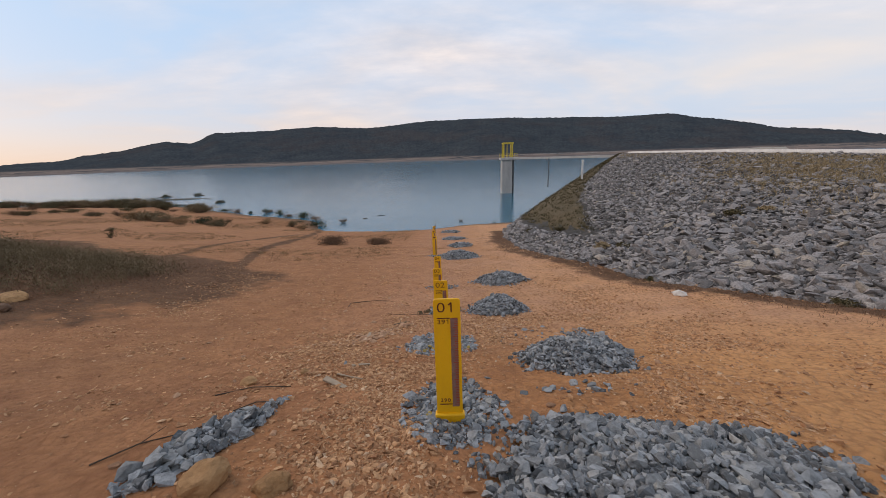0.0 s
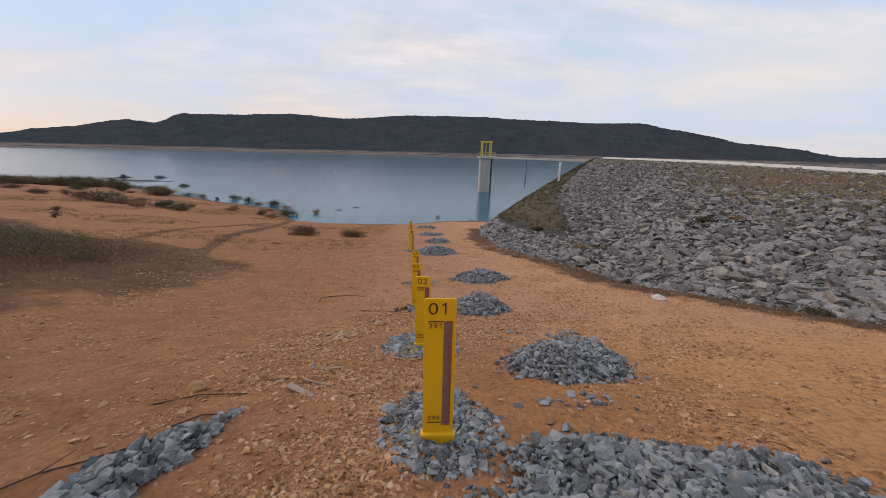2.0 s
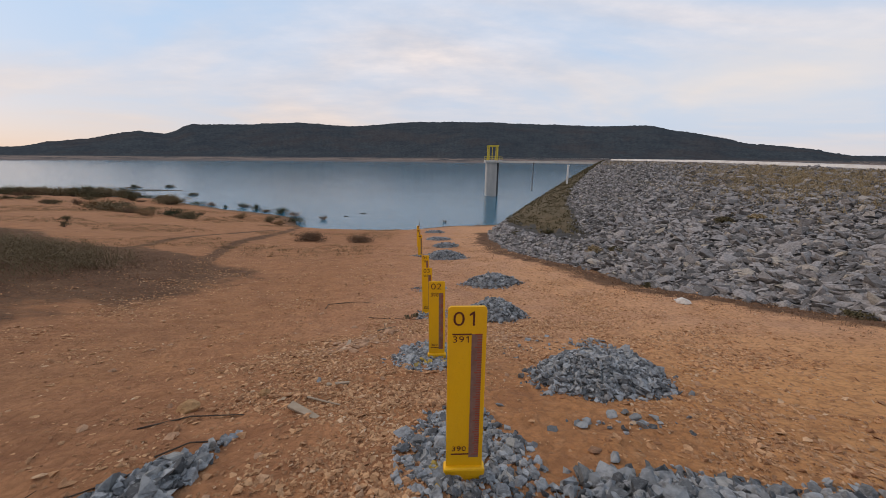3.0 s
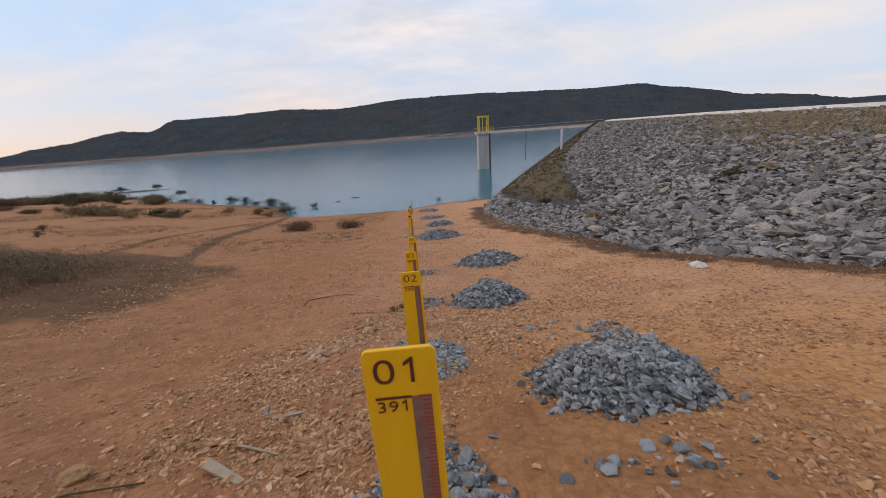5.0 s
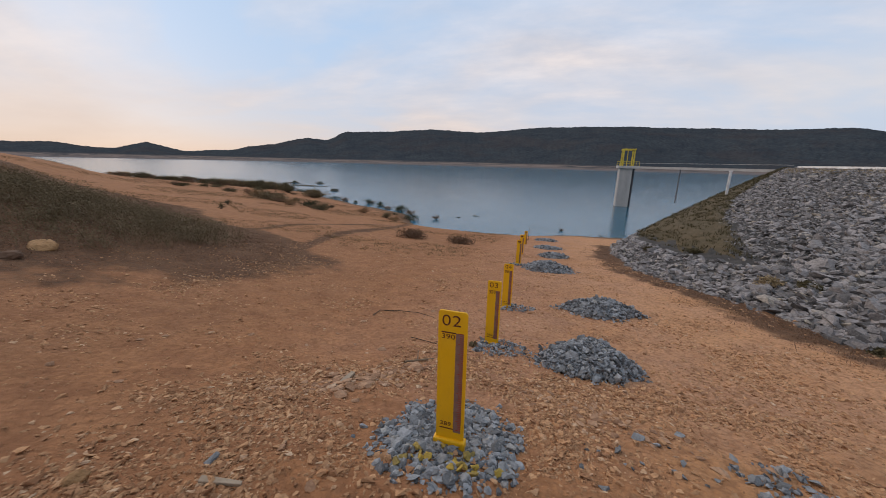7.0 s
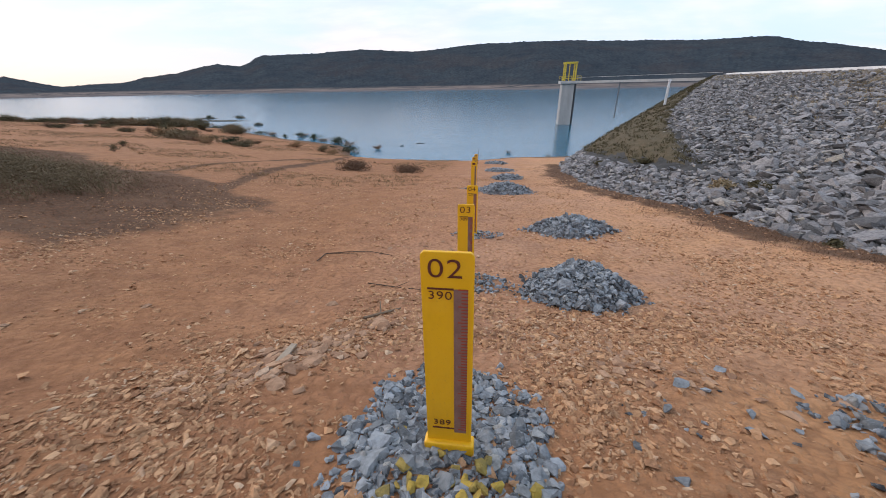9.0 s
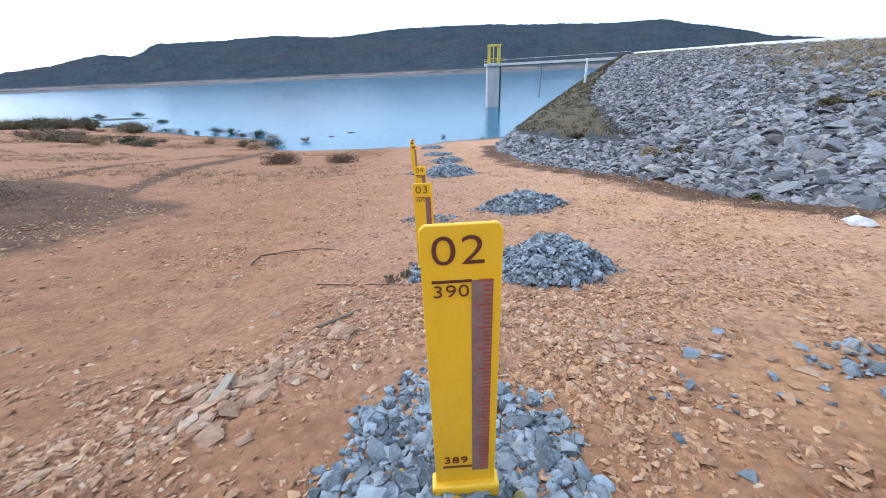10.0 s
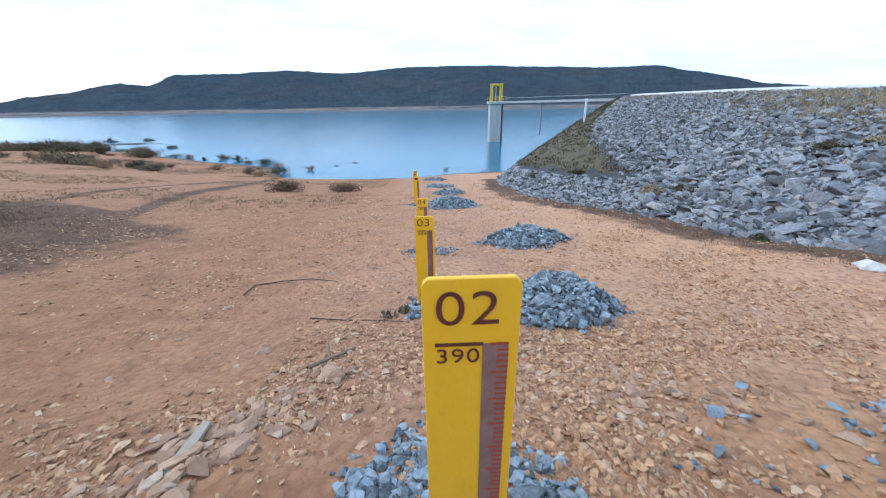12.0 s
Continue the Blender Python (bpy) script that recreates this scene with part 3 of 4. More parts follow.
# ---- gauge posts ----
def letters(text, size, x, z, material, parent, depth=0.0):
    """Numerals, each a part of its own, centred on x."""
    step = size * 0.64
    for k, sign in enumerate(text):
        if sign == "1":
            bm = bmesh.new()
            w, h, mid_x = 0.085 * size, 0.70 * size, x + (k - (len(text) - 1) / 2) * step
            outline = [(0, 0), (w, 0), (w, h), (0.25 * w, h), (-1.9 * w, h - 1.6 * w), (-1.9 * w, h - 2.7 * w), (0, h - 1.5 * w)]
            rims = [[bm.verts.new((mid_x + p, -depth - q, z + r)) for p, r in outline] for q in (0.0015, -0.0015)]
            bm.faces.new(rims[0]), bm.faces.new(rims[1][::-1])
            for i in range(len(outline)):
                bm.faces.new((rims[0][i - 1], rims[1][i - 1], rims[1][i], rims[0][i]))
            bmesh.ops.recalc_face_normals(bm, faces=bm.faces)
            part("numeral", bm, material, parent)
            continue
        cu = bpy.data.curves.new("numeral", "FONT")
        cu.body, cu.size, cu.align_x, cu.extrude, cu.offset = sign, size, "CENTER", 0.0015, -0.008 * size
        tmp = new("numeral_source", cu)
        bpy.context.view_layer.update()
        me = bpy.data.meshes.new_from_object(tmp)
        bpy.data.objects.remove(tmp)
        me.transform(pose(x + (k - (len(text) - 1) / 2) * step, -depth, z, 90, 0, 0) @ Matrix.Diagonal((1.2, 1, 1, 1)))
        me.materials.clear()
        shown("numeral", me, material, parent)


def tick_mesh(w):
    bm = box(bmesh.new(), 0.108 - w, 0.109, -0.01, -0.0075, -0.0035, 0.0035)
    me = bpy.data.meshes.new("tick_mark")
    bm.to_mesh(me)
    bm.free()
    me.materials.append(TICK)
    return me


LONG_TICK, SHORT_TICK = tick_mesh(0.05), tick_mesh(0.033)


def gauge_post(x, y, z, turn, number, high, low):
    """A painted post whose upper and lower lines are one metre apart; z is the height of the lower line."""
    post = empty("gauge_post", pose(x, y, z, 0, 0, turn))
    tagged(post, "yellow-painted water level gauge post with dark numerals", "gauge post", "gauge posts down the slope")
    bm = bmesh.new()
    outline = [(-0.136, -0.45), (0.141, -0.45), (0.138, 1.177), (0.133, 1.193), (0.119, 1.206), (-0.114, 1.206), (-0.128, 1.193), (-0.133, 1.177)]
    front = [bm.verts.new((a, -0.005, b)) for a, b in outline]
    rear = [bm.verts.new((a, 0.016, b)) for a, b in outline]
    bm.faces.new(front), bm.faces.new(rear[::-1])
    for i in range(len(outline)):
        bm.faces.new((front[i - 1], rear[i - 1], rear[i], front[i])[::-1])
    bmesh.ops.recalc_face_normals(bm, faces=bm.faces)
    bmesh.ops.bevel(bm, geom=list(bm.edges), offset=0.004, segments=2, affect="EDGES", profile=0.5)
    part("shaft", bm, YELLOW, post)
    bm = box(bmesh.new(), -0.156, 0.160, -0.04, 0.05, -0.45, -0.11, 0.015)
    part("footing", bm, YELLOW, post, "paint-spilled yellow footing")
    part("base_plate", box(bmesh.new(), -0.185, 0.19, -0.11, 0.09, -0.42, -0.235, 0.02), YELLOW, post, "paint-spilled yellow foot of the post")
    f = 0.0085
    part("scale_strip", box(bmesh.new(), 0.035, 0.108, -f, 0.0, -0.03, 1.0), SCALE, post, "brown scale strip")
    for k in range(51 if number else 0):
        tick = shown("tick_mark", SHORT_TICK if k % 5 else LONG_TICK, None, post)
        tick.location = (0, 0, k * 0.02)
    for h in (1.0, 0.0):
        part("level_line", box(bmesh.new(), -0.1, 0.035, -f, 0.0, h - 0.005, h + 0.005), INK, post)
    if number:
        letters(number, 0.15, -0.008, 1.066, INK, post, f)
        letters(high, 0.069, -0.036, 0.939, INK, post, f)
        letters(low, 0.06, -0.04, 0.03, INK, post, f)
    else:
        part("numeral_bar", box(bmesh.new(), -0.08, 0.07, -f, 0.0, 1.06, 1.15), INK, post)
    return post


gauge_post(0.0, 0.0, 0.18, 0, "01", "391", "390")
gauge_post(-0.1405, 3.323, -0.82, 0, "02", "390", "389")
gauge_post(-0.33, 7.185, -1.80, 0, "03", "389", "388")
gauge_post(-0.42, 10.5, -2.36, 0, "04", "388", "387")
gauge_post(-0.85, 19.3, -3.48, 0, "", "", "")
gauge_post(-1.1, 24.5, -4.2, 0, "", "", "")
gauge_post(-1.4, 33, -5.5, 0, "", "", "")

# ---- heaps of crushed stone ----
def heap(name, x, y, rx, ry, high, count, size, seed, label, category="stone heap", group="", turn=0.0, big=0, shapes=CHUNKS + SLABS[:8], hollow=0.0, rag=0.35, bare=False, tilt=0.6):
    rng = np.random.default_rng(seed)
    ob_at = Vector((x, y, land(x, y)))
    ct, st = math.cos(turn), math.sin(turn)

    def surface(a, r):
        edge = 1 + rag * noise.noise((math.cos(a) * 1.5, math.sin(a) * 1.5, seed * 1.7)) + rag * 0.6 * noise.noise((math.cos(a) * 4, math.sin(a) * 4, seed * 3.1))
        lx, ly = math.cos(a) * r * rx * edge, math.sin(a) * r * ry * edge
        px, py = lx * ct - ly * st, lx * st + ly * ct
        dome = max(0.0, 1 - r * r) ** 0.9 * high
        dome *= 1 + 0.35 * noise.noise((px * 1.6, py * 1.6, seed))
        return px, py, land(x + px, y + py) - ob_at.z + dome

    rings, around = 9, 36
    cv, cf = [], []
    for j in range(rings + 1):
        for i in range(around):
            px, py, pz = surface(2 * math.pi * i / around, 0.93 * j / rings)
            cv.append((px, py, pz - (0.03 if j < rings else 0.06)))
    for j in range(rings):
        for i in range(around):
            a, b = j * around + i, j * around + (i + 1) % around
            cf.append((a, b, b + around, a + around))
    places, sizes = [], []
    for _ in range(count):
        r = math.sqrt(rng.uniform(hollow, 1)) * (1 + 0.10 * rng.normal())
        px, py, pz = surface(rng.uniform(0, 2 * math.pi), max(0, r))
        s = size * rng.lognormal(0, 0.38)
        places.append((px, py, pz + 0.12 * s))
        sizes.append(s)
    me = heap_mesh(name, np.array(places), np.array(sizes), shapes, rng, tilt, None if bare else (np.array(cv), cf))
    ob = shown(name, me, BLUE_GRAVEL)
    ob.matrix_world = Matrix.Translation(ob_at)
    tagged(ob, label, category, group, "stuff")
    for k in range(big):
        r = math.sqrt(rng.uniform(0, 1))
        px, py, pz = surface(rng.uniform(0, 2 * math.pi), r)
        st_ob = shown("stone", BIG_MESHES[k % len(BIG_MESHES)], None, ob)
        s = size * rng.uniform(1.5, 2.7)
        st_ob.matrix_local = Matrix.LocRotScale((px, py, pz + 0.2 * s), Euler(rng.uniform(-0.5, 0.5, 2).tolist() + [rng.uniform(0, 6)]), (s, s, s))
    return ob


BIG_MESHES = [rock_mesh("stone", s, BLUE_STONE) for s in CHUNKS[:5] + SLABS[:4]]
HEAP = "blue-grey crushed stone heap on bare dirt"
RING = "ring of blue-grey crushed stone round a gauge post"
heap("stone_heap", 1.62, -1.2, 1.42, 1.12, 0.20, 3600, 0.066, 1, "low spread heap of blue-grey crushed stone on dirt", group="crushed stone heaps", big=110)
heap("stone_heap", 2.15, 2.25, 1.12, 0.85, 0.34, 2600, 0.058, 2, HEAP, group="crushed stone heaps", big=60, turn=0.25)
heap("stone_heap", 1.45, 6.85, 0.95, 0.75, 0.40, 2000, 0.06, 3, HEAP, group="crushed stone heaps", big=30)
heap("stone_heap", 2.25, 11.5, 1.12, 0.85, 0.36, 1600, 0.07, 4, HEAP, group="crushed stone heaps", big=15, turn=0.3)
heap("stone_heap", 0.6, 18.4, 1.2, 0.95, 0.40, 1300, 0.085, 5, HEAP, group="crushed stone heaps", turn=0.2)
heap("stone_heap", 1.0, 24.6, 1.0, 0.8, 0.25, 600, 0.10, 6, "distant blue-grey crushed stone heap", group="crushed stone heaps")
heap("stone_heap", 0.6, 31, 1.1, 0.9, 0.2, 500, 0.11, 7, "distant blue-grey crushed stone heap", group="crushed stone heaps")
heap("stone_heap", 0.3, 39, 1.2, 1.0, 0.2, 400, 0.12, 8, "distant blue-grey crushed stone heap", group="crushed stone heaps")
heap("stone_collar", 0.04, 0.32, 0.56, 0.80, 0.015, 1300, 0.054, 11, RING, "stone ring", "stone rings round posts", big=26, rag=0.15, tilt=0.3)
heap("stone_collar", -0.16, 3.5, 0.70, 0.85, 0.005, 2000, 0.051, 12, RING, "stone ring", "stone rings round posts", big=60, rag=0.15, tilt=0.3)
heap("stone_collar", -0.15, 7.0, 0.60, 0.5, 0.03, 320, 0.055, 13, RING, "stone ring", "stone rings round posts")
heap("stone_collar", -0.3, 10.6, 0.6, 0.45, 0.03, 220, 0.06, 14, RING, "stone ring", "stone rings round posts")
heap("stone_collar", -0.7, 19.3, 0.7, 0.5, 0.03, 160, 0.07, 15, RING, "stone ring", "stone rings round posts")
heap("stone_strip", -2.42, -0.35, 0.92, 0.24, 0.10, 420, 0.075, 16, "ragged strip of blue-grey broken stone on dirt", "stone strip", turn=1.22, big=34, rag=0.5)
heap("stone_scatter", 1.75, 3.9, 0.75, 0.5, 0.0, 14, 0.045, 17, "few loose blue-grey stones on dirt", "loose stones", big=2, rag=0.5, bare=True, shapes=SLABS)
heap("stone_scatter", 2.92, 3.75, 0.42, 0.6, 0.02, 190, 0.055, 18, "loose patch of blue-grey stones on dirt", "loose stones", shapes=SLABS, big=16, rag=0.5, bare=True)
heap("stone_scatter", 1.75, 0.8, 0.6, 0.25, 0.0, 26, 0.05, 19, "few loose blue-grey stones on dirt", "loose stones", big=8, rag=0.5, bare=True)

# ---- riprap ----
rng = np.random.default_rng(77)
near_meshes = [rock_mesh("rock", s, RIPRAP_OWN) for s in SLABS + CHUNKS[:8]]
spots = []
for k in range(56000):
    u = 1.0 + 11.4 * rng.uniform(0, 1)
    v = rng.uniform(0, 1) ** 1.5
    if v > 0.08 and u > turf_from(v) + 0.2 * rng.normal():
        continue
    p = dam_point(u, v)
    if v > 0.72 and rng.uniform() < 0.35:
        continue
    grass = math.exp(-((u - 4.5) / 0.9) ** 2 - ((v - 0.68) / 0.17) ** 2)
    if rng.uniform() < 0.6 * grass:
        continue
    coarse = max(0.0, min(1.0, (7.5 - u) / 4.5)) * (1.1 - 0.6 * v)
    s = (0.205 + 0.045 * coarse) * rng.lognormal(0, 0.40)
    if u < 6.5 and rng.uniform() < 0.035:
        s *= 1.9
    dist = (p - Vector((0, 4, 1))).length
    spots.append((dist, p, min(s, 0.85)))
spots.sort(key=lambda q: q[0])
for n, (dist, p, s) in enumerate(spots[:300]):
    ob = shown("rock", near_meshes[n % len(near_meshes)], None, dam)
    ob.matrix_world = Matrix.LocRotScale(p + Vector((0, 0, 0.08 * s)), Euler((rng.normal(0, 0.3), rng.normal(0, 0.3), rng.uniform(0, 6.3))), (s, s, s))
rest = spots[300:]
me = heap_mesh("riprap", np.array([tuple(p + Vector((0, 0, 0.12 * s))) for _, p, s in rest]), np.array([s for _, _, s in rest]), SLABS + CHUNKS[:10], rng, 0.42)
riprap = shown("riprap", me, RIPRAP, dam)
tagged(riprap, "grey angular riprap stones", kind="stuff")

# ---- loose stones on the dirt ----
def band(x, y):
    """How stony the dirt is: debris bands across the slope and stony patches."""
    a = math.exp(-((x + 1.9 - 0.7 * (y - 4.4)) / 0.5) ** 2 - ((y - 4.4) / 0.9) ** 2) * 1.2
    b = math.exp(-((x - 1.3) / 0.8) ** 2 - ((y - 4.8) / 0.7) ** 2) * 1.3
    c = 0.9 * math.exp(-((x + 1.2) / 1.3) ** 2 - ((y - 1.9) / 1.9) ** 2)
    d = 0.7 * math.exp(-((x + 0.2) / 1.6) ** 2 - ((y - 5.2) / 1.2) ** 2)
    e = 0.5 * math.exp(-((x - 4.5) / 2.2) ** 2 - ((y - 5.0) / 5.0) ** 2)
    f = 0.5 * math.exp(-((x + 0.6) / 0.7) ** 2 - ((y + 0.9) / 0.9) ** 2)
    g = 0.45 * math.exp(-((x + 8.0 + 0.1 * y) / 1.0) ** 2 - ((y - 8) / 5) ** 2)
    return a + b + c + d + e + f + g


def scatter(name, count, lo, hi, power, size, spread, shapes, material, label, seed, floor=0.12, most=0.2):
    rng = np.random.default_rng(seed)
    spots, sizes = [], []
    while len(spots) < count:
        y = lo[1] + (hi[1] - lo[1]) * rng.uniform() ** power
        x = rng.normal(0.4, 2.3 + 0.30 * (y - lo[1]))
        if not lo[0] < x < hi[0] or rng.uniform() > (y - lo[1]) / 2.5:
            continue
        draw = rng.uniform()
        if draw > floor + band(x, y) + 0.5:
            continue
        clump = max(0.08, 0.55 + 1.3 * noise.noise((x * 0.55, y * 0.8, 9)) + 0.9 * noise.noise((x * 1.6, y * 2.3, 2)))
        thick = (floor + band(x, y)) * clump + 0.25 * max(0.0, clump - 0.9)
        if draw > thick:
            continue
        s = min(most, size * rng.lognormal(0, spread) * (1 + 0.03 * max(0, y)))
        spots.append((x, y, land(x, y) + 0.08 * s))
        sizes.append(s)
    me = heap_mesh(name, np.array(spots), np.array(sizes), shapes, rng, 0.25)
    return tagged(shown(name, me, material), label, name, kind="stuff")


FLAKES = [rock_shape(120 + k, 9, 0.32, 1.5) for k in range(10)]
scatter("pebbles", 46000, (-13, -6), (14, 25), 1.5, 0.02, 0.5, CHIPS, TAN_PEBBLE, "scattered tan and pale pebbles on the dirt", 5, 0.12, 0.07)
scatter("stone_chips", 28000, (-13, -6), (14, 24), 1.35, 0.032, 0.5, FLAKES, TAN_PEBBLE, "flat tan stone chips strewn over the dirt", 6, 0.05, 0.085)
scatter("dirt_clods", 15000, (-14, -6), (14, 26), 1.25, 0.038, 0.55, CHIPS, CLOD, "crumbled clods of orange dirt", 7, 0.16, 0.11)

TAN_MESHES = [rock_mesh("stone", s, TAN_STONE) for s in SLABS[4:9] + FLAKES[:4]]


def loose_stone(name, x, y, size, k, turn, label, meshes=TAN_MESHES, group="", lift=0.1, lean=0.1):
    ob = shown(name, meshes[k % len(meshes)], None)
    ob.matrix_world = Matrix.LocRotScale((x, y, land(x, y) + (lift - 0.04) * size), Euler((lean, -lean * 0.6, turn)), (size, size, size))
    return tagged(ob, label, "stone", group)


rng = np.random.default_rng(9)
LONG_MESHES = [rock_mesh("stone", rock_shape(300 + k, 11, 0.34, 1.4), TAN_STONE) for k in range(9)]
for k in range(190):                     # flat slabs of the debris band
    q = rng.normal(0, 0.42)
    x, y = -1.72 + 0.75 * q + rng.normal(0, 0.19), 4.42 + 0.85 * q + rng.normal(0, 0.19)
    loose_stone("slab_stone", x, y, min(0.19, 0.074 * rng.lognormal(0, 0.42)), k, rng.normal(0.75, 0.5), "flat pale tan stone slab in a debris band", LONG_MESHES, "debris slabs", lift=0.14, lean=rng.normal(0, 0.15))
for k in range(100):
    q = rng.normal(0, 0.5)
    x, y = 1.4 + q + rng.normal(0, 0.18), 4.7 - 0.45 * q + rng.normal(0, 0.2)
    loose_stone("slab_stone", x, y, min(0.17, 0.07 * rng.lognormal(0, 0.4)), k, rng.normal(-0.5, 0.5), "flat pale tan stone slab in a debris band", LONG_MESHES, "debris slabs", lift=0.14, lean=rng.normal(0, 0.15))
for k in range(60):
    y = -1.5 + 12 * rng.uniform() ** 1.3
    x = rng.normal(-1.0, 2.4)
    if abs(x) < 0.6 or (abs(x) > 3.5 and y < 0):
        continue
    loose_stone("loose_stone", x, y, rng.uniform(0.06, 0.15), k, rng.uniform(0, 6), "loose tan stone on the dirt", group="loose tan stones", lean=rng.normal(0, 0.2))
def boulder_mesh(seed):
    """A weathered boulder about 1 across, with broken faces."""
    bm = bmesh.new()
    bmesh.ops.create_icosphere(bm, subdivisions=4, radius=0.5)
    for v in bm.verts:
        n = v.co.normalized()
        cut = noise.voronoi(n * 1.1 + Vector((seed * 3.3, 0, 0)))[0][0]
        v.co *= 0.72 + 0.42 * cut + 0.10 * noise.noise(n * 3 + Vector((seed, 0, 0))) + 0.03 * noise.noise(n * 11)
        v.co.x *= 1.2
        v.co.z *= 0.75
    me = bpy.data.meshes.new("boulder")
    bm.to_mesh(me)
    bm.free()
    me.materials.append(ORANGE_STONE)
    return me


ORANGE_STONE = make_stone("orange_boulder", (0.30, 0.155, 0.065), (0.40, 0.22, 0.10), (0.44, 0.28, 0.15), True)
ROUND = [boulder_mesh(k) for k in range(4)]
DARK_BOULDER = boulder_mesh(5)
DARK_BOULDER.materials[0] = make_plain("dark_brown_rock", (0.10, 0.055, 0.035), (0.16, 0.09, 0.055), 6, 0.95)
loose_stone("boulder", -1.97, -1.0, 0.34, 0, 0.9, "tan rounded boulder half sunk in dirt", ROUND, lift=0.18)
loose_stone("boulder", -1.42, -1.02, 0.26, 1, 0.3, "tan rounded boulder half sunk in dirt", ROUND, lift=0.15)
loose_stone("boulder", -3.0, 1.35, 0.2, 2, 0.3, "small tan boulder on dirt", ROUND, lift=0.15)
loose_stone("boulder", -13.1, 6.6, 0.62, 3, 0.5, "tan boulder half hidden in dry brush", ROUND, lift=0.05)
loose_stone("boulder", -12.2, 5.6, 0.4, 2, 0.5, "dark boulder at the edge of dry brush", [DARK_BOULDER], lift=0.15)
loose_stone("boulder", -2.29, 1.66, 0.13, 2, 1.5, "pale rounded stone on dirt", ROUND, lift=0.2)
BLUE_SLABS = [rock_mesh("stone", rock_shape(220 + k, 12, 0.4, 1.3), BLUE_STONE) for k in range(5)]
for k, (x, y, s) in enumerate(((2.27, 4.7, 0.12), (2.65, 4.34, 0.15), (1.97, 3.79, 0.15), (1.25, 3.29, 0.12), (1.1, 3.55, 0.1), (1.75, 4.35, 0.16),
                               (-1.81, 2.24, 0.16), (0.55, 1.3, 0.12), (-0.62, 3.15, 0.3), (-0.8, 3.3, 0.16), (0.95, 0.7, 0.14))):
    loose_stone("blue_stone", x, y, s * 0.8, k, k * 1.3, "loose blue-grey stone on dirt", BLUE_SLABS, "loose blue stones", lift=0.16)
YELLOWED = [rock_mesh("stone", s, YELLOW_STONE) for s in CHUNKS[5:9]]
for k in range(26):
    x, y = (-0.14 + rng.normal(-0.18, 0.14), 3.1 + rng.normal(0, 0.12)) if k < 9 else (-0.14 + rng.normal(0.2, 0.1), 3.05 + rng.normal(0, 0.1))
    loose_stone("painted_stone", x, y, rng.uniform(0.06, 0.12), k, k * 0.9, "grey stone splashed with yellow paint", YELLOWED, "paint-splashed stones", lift=0.42)
for k in range(5):
    loose_stone("painted_stone", -0.2 + rng.normal(0, 0.05), 0.0 + rng.normal(-0.05, 0.1), rng.uniform(0.05, 0.09), k, k * 0.9, "grey stone splashed with yellow paint", YELLOWED, "paint-splashed stones", lift=0.6)
lump = loose_stone("white_lump", 7.86, 8.15, 0.42, 0, 2.6, "white lump of broken plaster at the dam's foot", [rock_mesh("lump", rock_shape(240, 22, 0.55, 1.3), WHITE_STONE)], lift=0.2)
bit = loose_stone("white_lump", 6.2, 22.0, 0.4, 0, 0.4, "white lump of plaster at the dam's foot", [rock_mesh("lump", rock_shape(241, 14, 0.5, 1.3), WHITE_STONE)], lift=0.2)


# ---- sticks ----
def stick(points, r, material, label, name="stick", fork=None):
    """A bent tapering twig along points on the ground; fork: one side twig."""
    base = Vector((*points[0], land(*points[0])))
    bm = bmesh.new()
    line = [Vector((x, y, land(x, y) + r * 0.9 + 0.012 * (k % 2))) - base for k, (x, y) in enumerate(points)]
    for k in range(len(line) - 1):
        tube(bm, line[k], line[k + 1], r * (1 - 0.5 * k / len(line)), r * (1 - 0.5 * (k + 1) / len(line)), 6)
    if fork:
        tube(bm, line[1], line[1] + Vector(fork), r * 0.6, r * 0.3, 5)
    ob = part(name, bm, material)
    ob.matrix_world = Matrix.Translation(base)
    return tagged(ob, label, "stick")


stick([(-3.3, -0.66), (-3.05, -0.4), (-2.87, -0.18), (-2.55, 0.1)], 0.009, DARK_WOOD, "thin dark twig lying on dirt", fork=(0.12, 0.2, 0.03))
stick([(-3.4, 7.9), (-3.45, 8.4), (-3.0, 8.62), (-2.5, 8.66), (-2.0, 8.5)], 0.012, DARK_WOOD, "bent dark dead branch on dirt", fork=(0.7, -0.05, 0.06))
stick([(-1.9, 6.7), (-1.4, 6.6), (-1.0, 6.55), (-0.55, 6.46)], 0.009, DARK_WOOD, "thin dead twig lying on dirt", fork=(0.2, 0.12, 0.05))
stick([(-1.45, 5.3), (-1.3, 5.5), (-1.1, 5.75)], 0.022, TWIG, "short dead branch on stony dirt", fork=(-0.06, 0.2, 0.06))
stick([(-1.72, 1.52), (-1.5, 1.45), (-1.3, 1.36)], 0.014, BONE_WOOD, "pale bleached stick on dirt")
stick([(-3.2, 0.9), (-2.8, 1.1), (-2.3, 1.2)], 0.01, DARK_WOOD, "thin dark twig lying on dirt")
stick([(-2.6, 0.35), (-2.4, 0.5), (-2.1, 0.6)], 0.009, DARK_WOOD, "thin dark twig lying on dirt")


def plank(x, y, length, width, turn, material, label):
    bm = box(bmesh.new(), -length / 2, length / 2, -width / 2, width / 2, -0.012, 0.02, 0.006)
    for v in bm.verts:
        v.co.y *= 1 - 0.35 * (v.co.x / length + 0.5) + 0.1 * noise.noise(v.co * 9)
        v.co.z += 0.012 * noise.noise(v.co * 6)
    ob = part("wood_splinter", bm, material)
    ob.matrix_world = Matrix.Translation((x, y, land(x, y) + 0.025)) @ Euler((0.1, 0.12, turn)).to_matrix().to_4x4()
    return tagged(ob, label, "wood piece")


